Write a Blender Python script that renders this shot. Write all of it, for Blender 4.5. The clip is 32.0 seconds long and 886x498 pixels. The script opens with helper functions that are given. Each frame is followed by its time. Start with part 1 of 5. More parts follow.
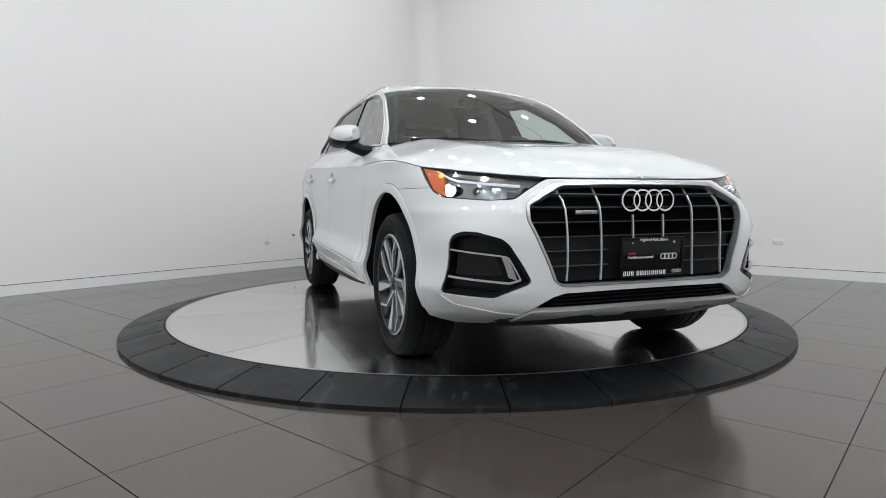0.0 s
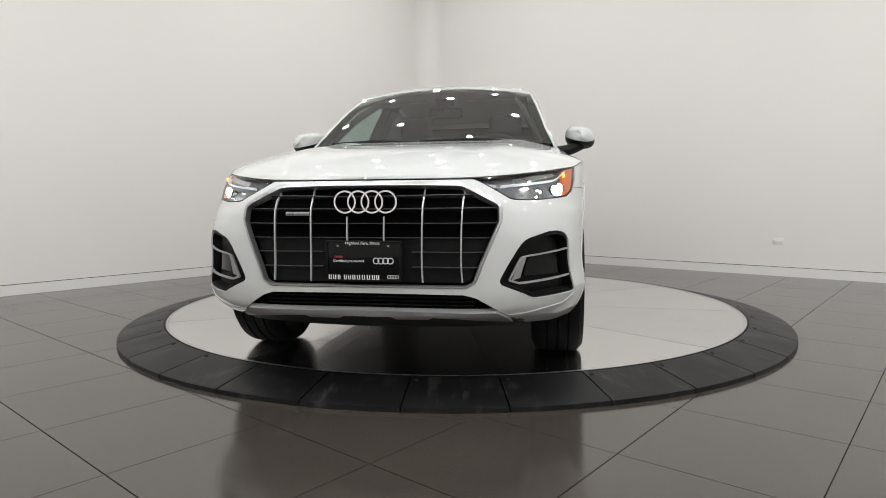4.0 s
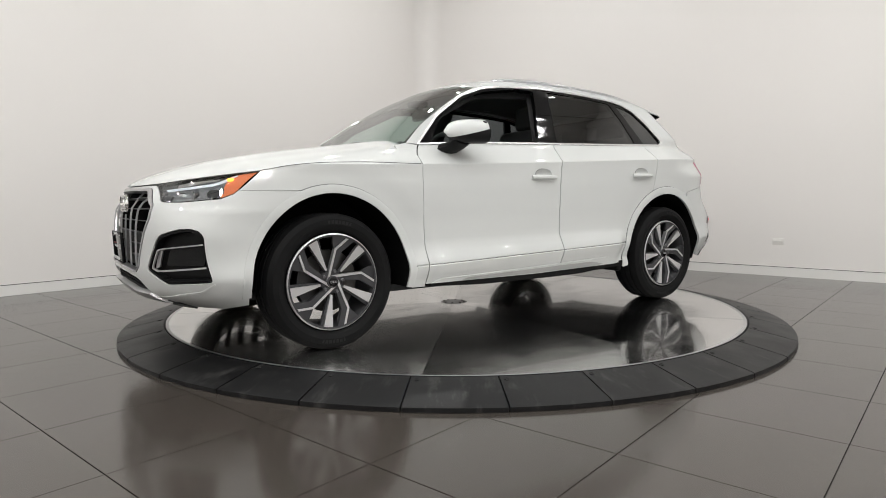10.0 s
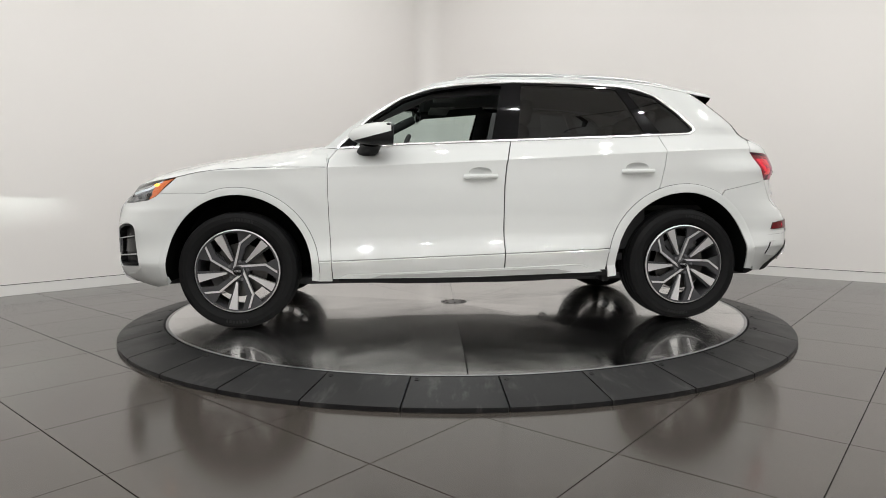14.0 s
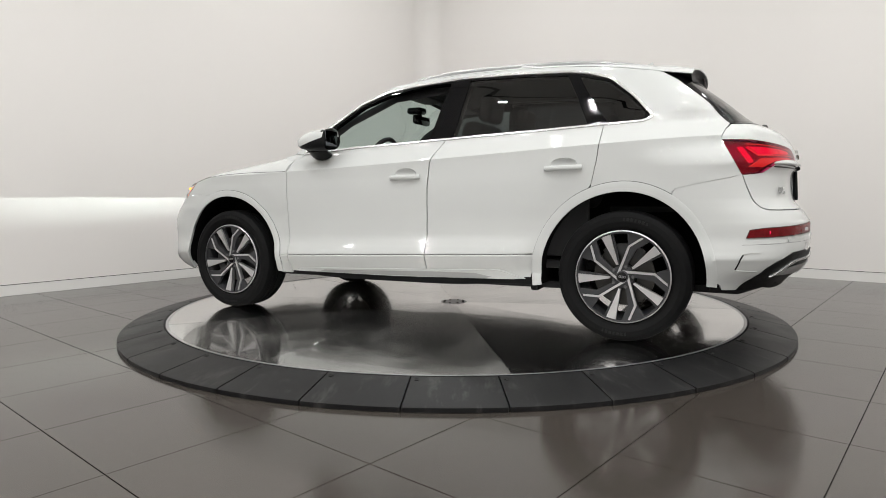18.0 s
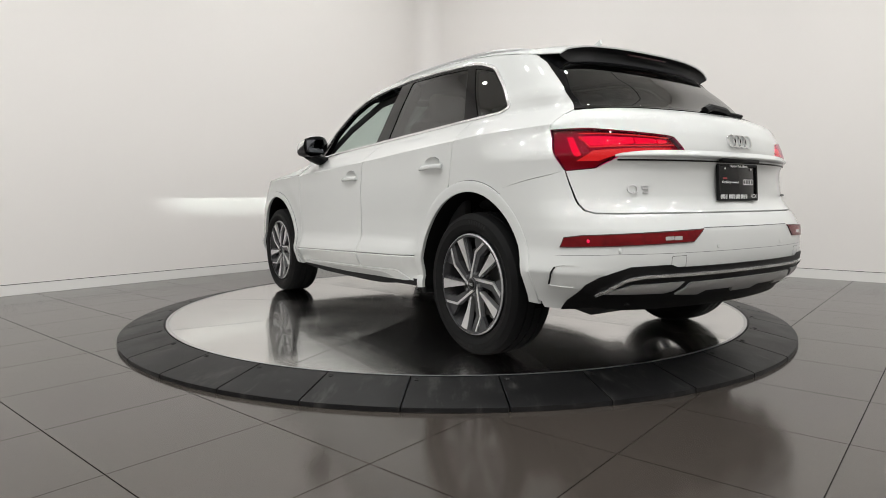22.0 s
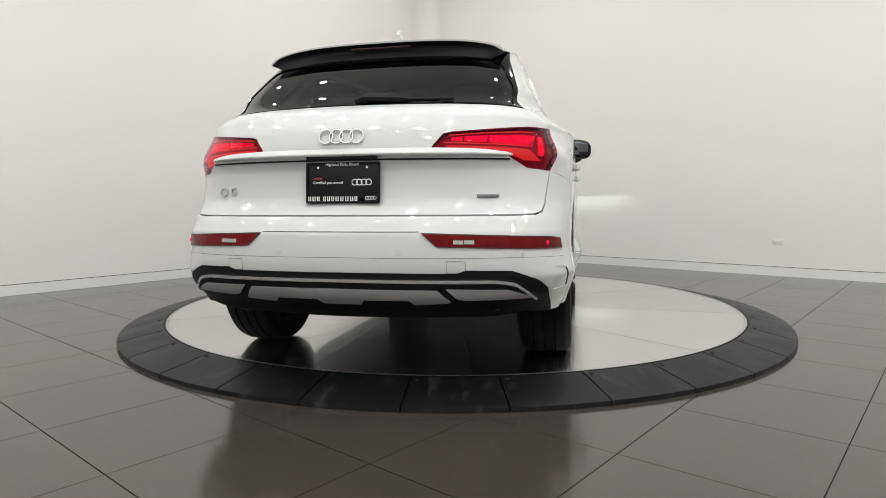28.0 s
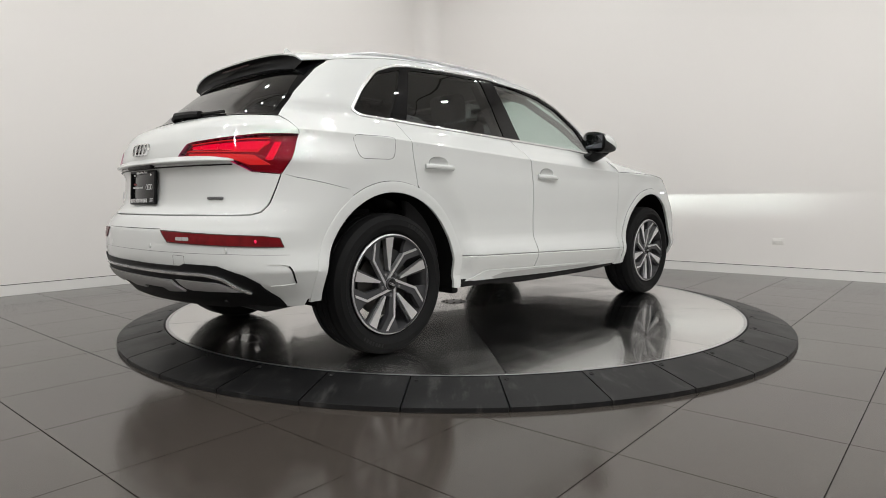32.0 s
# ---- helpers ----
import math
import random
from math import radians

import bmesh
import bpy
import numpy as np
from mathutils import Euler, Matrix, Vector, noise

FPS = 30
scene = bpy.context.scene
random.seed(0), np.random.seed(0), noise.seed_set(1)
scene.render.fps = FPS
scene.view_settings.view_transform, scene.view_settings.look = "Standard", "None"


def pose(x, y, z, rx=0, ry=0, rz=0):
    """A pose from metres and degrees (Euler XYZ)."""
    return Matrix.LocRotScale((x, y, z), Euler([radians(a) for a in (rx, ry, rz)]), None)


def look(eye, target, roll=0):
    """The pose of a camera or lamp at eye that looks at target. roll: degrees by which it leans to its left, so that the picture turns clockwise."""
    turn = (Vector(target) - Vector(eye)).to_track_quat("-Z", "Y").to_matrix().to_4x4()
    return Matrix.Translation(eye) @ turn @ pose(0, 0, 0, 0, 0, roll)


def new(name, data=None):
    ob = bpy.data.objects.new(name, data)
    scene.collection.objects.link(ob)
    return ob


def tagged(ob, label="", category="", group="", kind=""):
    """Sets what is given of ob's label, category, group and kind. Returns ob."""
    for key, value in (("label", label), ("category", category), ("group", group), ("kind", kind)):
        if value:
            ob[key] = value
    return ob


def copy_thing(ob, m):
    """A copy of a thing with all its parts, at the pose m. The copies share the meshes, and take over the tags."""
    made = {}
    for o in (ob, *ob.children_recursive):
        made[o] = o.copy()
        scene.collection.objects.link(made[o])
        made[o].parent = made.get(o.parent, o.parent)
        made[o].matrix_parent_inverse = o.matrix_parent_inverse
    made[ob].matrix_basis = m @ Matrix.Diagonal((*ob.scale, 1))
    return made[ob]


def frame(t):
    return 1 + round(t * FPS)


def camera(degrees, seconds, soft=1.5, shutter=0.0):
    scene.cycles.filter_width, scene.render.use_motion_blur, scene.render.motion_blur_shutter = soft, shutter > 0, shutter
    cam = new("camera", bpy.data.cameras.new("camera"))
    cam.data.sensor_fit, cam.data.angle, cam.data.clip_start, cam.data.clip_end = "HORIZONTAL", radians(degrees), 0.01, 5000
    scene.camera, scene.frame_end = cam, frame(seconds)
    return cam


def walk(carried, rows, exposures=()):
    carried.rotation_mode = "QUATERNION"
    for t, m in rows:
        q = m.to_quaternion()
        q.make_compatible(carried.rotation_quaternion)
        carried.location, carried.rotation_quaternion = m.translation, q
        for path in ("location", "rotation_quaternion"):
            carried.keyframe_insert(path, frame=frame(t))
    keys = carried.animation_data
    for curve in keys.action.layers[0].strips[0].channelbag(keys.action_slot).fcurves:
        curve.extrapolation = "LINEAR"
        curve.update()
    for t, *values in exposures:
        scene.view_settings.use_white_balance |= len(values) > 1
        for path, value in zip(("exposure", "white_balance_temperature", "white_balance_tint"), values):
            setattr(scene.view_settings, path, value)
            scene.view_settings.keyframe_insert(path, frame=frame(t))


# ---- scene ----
from mathutils.geometry import delaunay_2d_cdt

# Camera: stands still on its tripod before the turntable.
cam = camera(71.6, 32.0, soft=0.9)
EYE, YAW, PITCH, ROLL = (0, -4.718, 0.849), -0.995, 4.453, -0.37
# the film camera settles its exposure and white balance in the first seconds
EXPOSURE = [(0, -0.02, 6050, 10), (1, -0.01, 5920, 10), (2, -0.25, 6350, 10), (3, -0.06, 6350, 10), (3.5, -0.05, 6400, 10), (5.5, 0.02, 6500, 10), (26, 0.03, 6500, 10), (28, 0.05, 6500, 10), (30, -0.06, 6500, 10), (32, -0.06, 6500, 10)]
LOOK_AT = (EYE[0] + math.sin(radians(YAW)) * math.cos(radians(PITCH)), EYE[1] + math.cos(radians(YAW)) * math.cos(radians(PITCH)),
           EYE[2] - math.sin(radians(PITCH)))
walk(cam, [(0, look(EYE, LOOK_AT, ROLL)), (32, look(EYE, LOOK_AT, ROLL))], EXPOSURE)

# The studio's square plan is turned against the camera: local x runs along the left wall, local y along the right one.
ROOM_TURN = 50.6
WALL_X, WALL_Y, BACK_X, BACK_Y, HEIGHT = 3.90, 3.725, -6.6, -6.6, 4.6
ROOM = pose(0, 0, 0, 0, 0, ROOM_TURN)

world = bpy.data.worlds.new("world")
world.use_nodes = True
world.node_tree.nodes["Background"].inputs[0].default_value = (0.8, 0.85, 1, 1)
world.node_tree.nodes["Background"].inputs[1].default_value = 0.02
scene.world = world
LAMP_POWER, PANEL_GLOW = 13.9, 18


# ---- materials ----
def material(name, colour, rough=0.5, metal=0.0, vary=0.06, scale=6.0, grain=0.0, grain_scale=300.0, coat=0.0, ior=1.5, wear=0.0):
    """A surface with variation of tone and gloss at two scales, fine relief and a clear coat."""
    m = bpy.data.materials.new(name)
    m.use_nodes = True
    nt = m.node_tree
    b = nt.nodes["Principled BSDF"]
    b.inputs["Specular IOR Level"].default_value = 0.0 if coat and not metal else 0.5
    b.inputs["Roughness"].default_value, b.inputs["Metallic"].default_value, b.inputs["IOR"].default_value = rough, metal, ior
    b.inputs["Coat Weight"].default_value, b.inputs["Coat Roughness"].default_value, b.inputs["Coat IOR"].default_value = coat, 0.042, 1.60
    co = nt.nodes.new("ShaderNodeTexCoord")
    big, small = nt.nodes.new("ShaderNodeTexNoise"), nt.nodes.new("ShaderNodeTexNoise")
    big.inputs["Scale"].default_value, big.inputs["Detail"].default_value = scale, 5
    small.inputs["Scale"].default_value, small.inputs["Detail"].default_value = grain_scale, 3
    info, shift = nt.nodes.new("ShaderNodeObjectInfo"), nt.nodes.new("ShaderNodeVectorMath")
    shift.operation = "MULTIPLY_ADD"
    shift.inputs[1].default_value = (37, 53, 71)
    nt.links.new(info.outputs["Random"], shift.inputs[0])
    nt.links.new(co.outputs["Object"], shift.inputs[2])
    for n in (big, small):
        nt.links.new(shift.outputs[0], n.inputs["Vector"])
    ramp = nt.nodes.new("ShaderNodeMapRange")
    ramp.inputs["To Min"].default_value, ramp.inputs["To Max"].default_value = 1 - vary, 1 + vary
    nt.links.new(big.outputs[0], ramp.inputs["Value"])
    mul = nt.nodes.new("ShaderNodeVectorMath")
    mul.operation = "MULTIPLY"
    mul.inputs[0].default_value = colour
    nt.links.new(ramp.outputs[0], mul.inputs[1])
    nt.links.new(mul.outputs[0], b.inputs["Base Color"])
    if wear:
        rr = nt.nodes.new("ShaderNodeMapRange")
        rr.inputs["To Min"].default_value, rr.inputs["To Max"].default_value = max(0, rough - wear), rough + wear
        nt.links.new(big.outputs[0], rr.inputs["Value"])
        nt.links.new(rr.outputs[0], b.inputs["Roughness"])
    if grain:
        bump = nt.nodes.new("ShaderNodeBump")
        bump.inputs["Strength"].default_value, bump.inputs["Distance"].default_value = grain, 0.001
        nt.links.new(small.outputs[0], bump.inputs["Height"])
        nt.links.new(bump.outputs[0], b.inputs["Normal"])
    return m


def glass(name, tint, gloss=0.07):
    """Thin sheet of clear or tinted glass: see-through, with a mirror-like sheen at grazing angles."""
    m = bpy.data.materials.new(name)
    m.use_nodes = True
    nt = m.node_tree
    nt.nodes.remove(nt.nodes["Principled BSDF"])
    clear, shine, mix, lw = (nt.nodes.new("ShaderNode" + k) for k in ("BsdfTransparent", "BsdfGlossy", "MixShader", "LayerWeight"))
    power, fr = nt.nodes.new("ShaderNodeMath"), nt.nodes.new("ShaderNodeMapRange")
    power.operation = "POWER"
    power.inputs[1].default_value = 4.0
    clear.inputs[0].default_value = (*tint, 1)
    shine.inputs["Roughness"].default_value = 0.01
    fr.inputs["To Min"].default_value, fr.inputs["To Max"].default_value = gloss, 0.9
    nt.links.new(lw.outputs["Facing"], power.inputs[0])
    nt.links.new(power.outputs[0], fr.inputs["Value"])
    nt.links.new(fr.outputs[0], mix.inputs[0])
    nt.links.new(clear.outputs[0], mix.inputs[1])
    nt.links.new(shine.outputs[0], mix.inputs[2])
    nt.links.new(mix.outputs[0], nt.nodes["Material Output"].inputs[0])
    return m


def glow(name, colour, strength, body=1.0):
    m = material(name, [c * body for c in colour], 0.4)
    b = m.node_tree.nodes["Principled BSDF"]
    b.inputs["Emission Color"].default_value, b.inputs["Emission Strength"].default_value = (*colour, 1), strength
    return m


PAINT = material("white_paint", (0.575, 0.587, 0.580), 0.6, vary=0.01, coat=1.0)
BLACK = material("black_plastic", (0.005, 0.005, 0.0055), 0.5, ior=1.28, vary=0.2, grain=0.25, grain_scale=900)
GLOSS = material("gloss_black", (0.003, 0.003, 0.0035), 0.06, vary=0.1, ior=1.33)
VOID = material("dark_hollow", (0.003, 0.003, 0.0032), 0.9, ior=1.05)
GREY = material("grey_plastic", (0.03, 0.03, 0.031), 0.5, vary=0.15, grain=0.2, grain_scale=700)
SILVER = material("satin_silver", (0.55, 0.55, 0.56), 0.32, 0.9, vary=0.05)
RUBBER_MARK = material("worn_rubber", (0.012, 0.012, 0.012), 0.7, ior=1.3)
SATIN = material("satin_grey", (0.46, 0.46, 0.465), 0.34, 0.6, vary=0.04)
SURROUND = material("dark_satin_silver", (0.40, 0.40, 0.41), 0.28, 0.85, vary=0.04)
CHROME = material("chrome", (0.8, 0.8, 0.8), 0.07, 1.0, vary=0.02)
BRIGHT = material("bright_trim", (0.78, 0.78, 0.78), 0.24, 0.8, vary=0.02)
MIRROR = material("dark_mirror", (0.10, 0.105, 0.115), 0.03, 1.0, vary=0.02)
MACHINED = material("machined_alloy", (0.72, 0.72, 0.73), 0.28, 0.85, vary=0.05, grain=0.1)
ALLOY = material("dark_alloy", (0.040, 0.040, 0.043), 0.36, 0.0, ior=1.4, vary=0.2)
RUBBER = material("tyre_rubber", (0.0065, 0.0065, 0.0068), 0.66, ior=1.22, vary=0.25, scale=14, grain=0.3, grain_scale=400, wear=0.08)
BOLT = material("grey_bolt_steel", (0.16, 0.16, 0.165), 0.35, 0.7, vary=0.15)
IRON = material("brake_steel", (0.07, 0.068, 0.065), 0.42, 0.9, vary=0.25, scale=20)
FABRIC = material("black_upholstery", (0.014, 0.014, 0.015), 0.8, vary=0.2, grain=0.4, grain_scale=500)
TRIM = material("dark_lining", (0.02, 0.02, 0.021), 0.85, vary=0.2)
LINER = material("black_felt_liner", (0.006, 0.006, 0.006), 0.95, ior=1.1, vary=0.3, scale=30)
BEIGE = material("grey_headliner", (0.30, 0.30, 0.29), 0.9, vary=0.05)
WHITE_INK = material("white_print", (0.75, 0.75, 0.75), 0.5)
RED_INK = material("red_print", (0.25, 0.02, 0.02), 0.5)
CLEAR = glass("clear_glass", (0.77, 0.92, 0.87), 0.27)
PRIVACY = glass("privacy_glass", (0.11, 0.12, 0.125), 0.09)
LENS = glass("clear_lens", (0.90, 0.91, 0.92), 0.06)
RED_LENS = glass("red_lens", (0.80, 0.10, 0.35), 0.022)
RED_BODY = glow("lit_red_housing", (0.20, 0.004, 0.012), 0.13)
RED_DULL = material("red_reflector", (0.13, 0.003, 0.005), 0.25, ior=1.25, vary=0.55, scale=26)
AMBER = glow("amber_lens", (0.62, 0.13, 0.02), 0.16)
AMBER_LIT = glow("amber_light", (1.0, 0.42, 0.05), 2.2)
LAMP_GREY = material("lamp_reflector", (0.15, 0.155, 0.16), 0.25, 0.4, vary=0.25, scale=25)
RED_MID = glow("dim_tail_light", (0.80, 0.22, 0.06), 0.75, 0.3)
REVERSE = material("reversing_lens", (0.42, 0.41, 0.40), 0.2, vary=0.3, scale=90, coat=1.0)
SILL_GREY = material("grey_sill_strip", (0.33, 0.33, 0.325), 0.35, vary=0.05)
LAMP_WHITE = glow("headlamp_light", (0.90, 0.97, 1.0), 45)
BEAM_SOURCE = glow("low_beam_light", (0.90, 1.0, 0.93), 1100000)
DRL = glow("daytime_light", (0.9, 0.95, 1.0), 0.7, 0.2)
BLADE = material("light_grey_plastic", (0.42, 0.42, 0.42), 0.4, vary=0.04)
TAIL_GLOW = glow("tail_light", (1.0, 0.0, 0.07), 0.95, 0.12)
BRAKE_RED = material("dark_red_lens", (0.03, 0.002, 0.003), 0.45)
PLASTER = material("white_wall_paint", (0.80, 0.775, 0.755), 0.42, vary=0.012, scale=0.7, grain=0.05, grain_scale=120, wear=0.05)
CEILING = material("white_ceiling_paint", (0.75, 0.74, 0.72), 0.8, vary=0.02)
BOARD = material("white_skirting", (0.78, 0.77, 0.75), 0.4, vary=0.02)
TILE = material("grey_stone_tile", (0.048, 0.041, 0.0355), 0.15, ior=1.6, vary=0.12, scale=3, grain=0.03, grain_scale=200, wear=0.02)
GROUT = material("dark_grout", (0.030, 0.027, 0.025), 0.9, vary=0.1)


def scuffed(m, dust, stretch, scale, low, high):
    """Pale scuffs and dust over a material, in streaks with ragged ends."""
    nt = m.node_tree
    b = nt.nodes["Principled BSDF"]
    base = b.inputs["Base Color"].links[0].from_socket
    shift = [n for n in nt.nodes if n.type == "VECT_MATH" and n.operation == "MULTIPLY_ADD"][0]
    mp, ns, rg, mix = (nt.nodes.new("ShaderNode" + k) for k in ("Mapping", "TexNoise", "MapRange", "MixRGB"))
    mp.inputs["Scale"].default_value = stretch
    ns.inputs["Scale"].default_value, ns.inputs["Detail"].default_value, ns.inputs["Roughness"].default_value = scale, 8, 0.68
    rg.inputs["From Min"].default_value, rg.inputs["From Max"].default_value = low, high
    mix.inputs[2].default_value = (*dust, 1)
    nt.links.new(shift.outputs[0], mp.inputs[0])
    nt.links.new(mp.outputs[0], ns.inputs["Vector"])
    nt.links.new(ns.outputs[0], rg.inputs["Value"])
    nt.links.new(rg.outputs[0], mix.inputs[0])
    nt.links.new(base, mix.inputs[1])
    nt.links.new(mix.outputs[0], b.inputs["Base Color"])
    return m


PAD = scuffed(material("black_rubber_pad", (0.007, 0.007, 0.0074), 0.45, ior=1.32, vary=0.3, scale=5, grain=0.3, grain_scale=250, wear=0.12), (0.055, 0.054, 0.052), (1, 2.6, 1), 5.5, 0.55, 0.78)
SOCKET = material("white_socket_plastic", (0.78, 0.765, 0.735), 0.35)
HOLE = material("dark_slot", (0.01, 0.01, 0.01), 0.8)
PANEL = glow("lamp_diffuser", (1.0, 0.97, 0.93), PANEL_GLOW)


def steel(name, across, tone):
    """Brushed stainless sheet; the brushing runs at right angles to the way across, in degrees from the sheet's own length."""
    m = material(name, (tone, tone * 0.985, tone * 0.96), 0.17, 1.0, vary=0.08, scale=2.6, wear=0.06)
    nt = m.node_tree
    b = nt.nodes["Principled BSDF"]
    b.inputs["Anisotropic"].default_value = 0.92
    way = nt.nodes.new("ShaderNodeVectorTransform")
    way.vector_type, way.convert_from, way.convert_to = "VECTOR", "OBJECT", "WORLD"
    way.inputs[0].default_value = (math.cos(radians(across)), math.sin(radians(across)), 0)
    nt.links.new(way.outputs[0], b.inputs["Tangent"])
    co = nt.nodes.new("ShaderNodeTexCoord")
    mp = nt.nodes.new("ShaderNodeMapping")
    mp.inputs["Rotation"].default_value = (0, 0, -radians(across))
    mp.inputs["Scale"].default_value = (260, 4, 1)
    ns = nt.nodes.new("ShaderNodeTexNoise")
    ns.inputs["Scale"].default_value = 3
    bump = nt.nodes.new("ShaderNodeBump")
    bump.inputs["Strength"].default_value, bump.inputs["Distance"].default_value = 0.04, 0.001
    nt.links.new(co.outputs["Object"], mp.inputs[0])
    nt.links.new(mp.outputs[0], ns.inputs["Vector"])
    nt.links.new(ns.outputs[0], bump.inputs["Height"])
    nt.links.new(bump.outputs[0], b.inputs["Normal"])
    # dried cleaning marks: duller patches with ragged edges
    stain, dull = nt.nodes.new("ShaderNodeTexNoise"), nt.nodes.new("ShaderNodeMapRange")
    stain.inputs["Scale"].default_value, stain.inputs["Detail"].default_value, stain.inputs["Distortion"].default_value = 2.4, 9, 0.8
    dull.inputs["From Min"].default_value, dull.inputs["From Max"].default_value = 0.42, 0.74
    dull.inputs["To Min"].default_value, dull.inputs["To Max"].default_value = 0.13, 0.20
    shift = [n for n in nt.nodes if n.type == "VECT_MATH" and n.operation == "MULTIPLY_ADD"][0]
    nt.links.new(shift.outputs[0], stain.inputs["Vector"])
    nt.links.new(stain.outputs[0], dull.inputs["Value"])
    # streaks of dried wash water, nearly matt
    sm, sn, sr, add = (nt.nodes.new("ShaderNode" + k) for k in ("Mapping", "TexNoise", "MapRange", "Math"))
    sm.inputs["Scale"].default_value = (1.0, 2.4, 1)
    sn.inputs["Scale"].default_value, sn.inputs["Detail"].default_value, sn.inputs["Distortion"].default_value = 1.7, 6, 0.5
    sr.inputs["From Min"].default_value, sr.inputs["From Max"].default_value, sr.inputs["To Max"].default_value = 0.45, 0.80, 0.07
    add.operation = "ADD"
    nt.links.new(shift.outputs[0], sm.inputs[0])
    nt.links.new(sm.outputs[0], sn.inputs["Vector"])
    nt.links.new(sn.outputs[0], sr.inputs["Value"])
    nt.links.new(dull.outputs[0], add.inputs[0])
    nt.links.new(sr.outputs[0], add.inputs[1])
    nt.links.new(add.outputs[0], b.inputs["Roughness"])
    b.inputs["Coat Weight"].default_value, b.inputs["Coat Roughness"].default_value, b.inputs["Coat IOR"].default_value = 0.7, 0.035, 1.5
    return m


# ---- mesh tools ----
def finish(name, bm, mat, parent=None, label="", smooth=40):
    me = bpy.data.meshes.new(name)
    bm.normal_update()
    bm.to_mesh(me)
    bm.free()
    for m in mat if isinstance(mat, (list, tuple)) else [mat]:
        me.materials.append(m)
    if smooth:
        me.polygons.foreach_set("use_smooth", [True] * len(me.polygons))
        me.set_sharp_from_angle(angle=radians(smooth))
    ob = new(name, me)
    if parent:
        ob.parent = parent
    if label:
        tagged(ob, label)
    return ob


part = finish


def box(bm, cx, cy, cz, sx, sy, sz, bevel=0.0, m=None, segs=2):
    r = bmesh.ops.create_cube(bm, size=1, matrix=Matrix.Translation((cx, cy, cz)) @ Matrix.Diagonal((sx, sy, sz, 1)))
    vs = r["verts"]
    if bevel:
        es = list({e for v in vs for e in v.link_edges})
        out = bmesh.ops.bevel(bm, geom=es, offset=bevel, segments=segs, affect="EDGES", profile=0.5)
        vs = list({v for f in out["faces"] for v in f.verts} | {v for v in vs if v.is_valid})
    if m:
        bmesh.ops.transform(bm, matrix=m, verts=vs)
    return vs


def turned(bm, profile, axis="Y", n=48, closed=False, centre=(0, 0, 0)):
    """A body of revolution about an axis: profile of (radius, along)."""
    rings = []
    for i in range(n):
        a = 2 * math.pi * i / n
        c, s = math.cos(a), math.sin(a)
        ring = []
        for r, h in profile:
            p = {"Y": (r * c, h, r * s), "Z": (r * c, r * s, h), "X": (h, r * c, r * s)}[axis]
            ring.append(bm.verts.new(Vector(p) + Vector(centre)))
        rings.append(ring)
    k = len(profile)
    for i in range(n):
        a, b = rings[i], rings[(i + 1) % n]
        for j in range(k if closed else k - 1):
            f = (a[j], b[j], b[(j + 1) % k], a[(j + 1) % k])
            bm.faces.new(f if axis != "Y" else f[::-1])


def sweep(bm, path, section, closed=False, ups=None):
    """A section of (across, out) points carried along a path; out follows ups."""
    n, k = len(path), len(section)
    rows = []
    for i in range(n):
        p = Vector(path[i])
        a, b = (Vector(path[(i - 1) % n]), Vector(path[(i + 1) % n])) if closed else (Vector(path[max(0, i - 1)]), Vector(path[min(n - 1, i + 1)]))
        t = (b - a).normalized()
        up = Vector(ups[i] if ups else (0, 0, 1))
        side = t.cross(up).normalized()
        up = side.cross(t).normalized()
        rows.append([bm.verts.new(p + side * u + up * v) for u, v in section])
    for i in range(n if closed else n - 1):
        a, b = rows[i], rows[(i + 1) % n]
        for j in range(k):
            bm.faces.new((a[j], a[(j + 1) % k], b[(j + 1) % k], b[j]))
    if not closed:
        bm.faces.new(rows[0][::-1])
        bm.faces.new(rows[-1])
    bmesh.ops.recalc_face_normals(bm, faces=bm.faces[:])


def oval(w, h, n=8):
    return [(w * math.cos(2 * math.pi * i / n), h * math.sin(2 * math.pi * i / n)) for i in range(n)]


def rect(w, h, low=0.0):
    return [(-w / 2, low), (w / 2, low), (w / 2, h), (-w / 2, h)]


def rounded(points, r=0.02, n=4, closed=True):
    out = []
    k = len(points)
    for i, p in enumerate(points):
        p = Vector(p)
        if not closed and i in (0, k - 1):
            out.append(tuple(p))
            continue
        a, b = Vector(points[i - 1]), Vector(points[(i + 1) % k])
        ra, rb = min(r, 0.45 * (a - p).length), min(r, 0.45 * (b - p).length)
        s, e = p + (a - p).normalized() * ra, p + (b - p).normalized() * rb
        for j in range(n + 1):
            t = j / n
            out.append(tuple(s * (1 - t) ** 2 + p * 2 * t * (1 - t) + e * t * t))
    return out


def dense(points, g, closed=True):
    out = []
    k = len(points)
    for i in range(k if closed else k - 1):
        a, b = Vector(points[i]), Vector(points[(i + 1) % k])
        n = max(1, math.ceil((b - a).length / g))
        if (b - a).length < 1e-6:
            continue
        out += [tuple(a.lerp(b, j / n)) for j in range(n)]
    if not closed:
        out.append(tuple(points[-1]))
    return out


def inset(poly, d):
    area = sum(poly[i - 1][0] * poly[i][1] - poly[i][0] * poly[i - 1][1] for i in range(len(poly)))
    s = 1 if area > 0 else -1
    out = []
    for i, p in enumerate(poly):
        a, b = Vector(poly[i - 1]), Vector(poly[(i + 1) % len(poly)])
        t = (b - a).normalized()
        out.append((p[0] - t.y * d * s, p[1] + t.x * d * s))
    return out


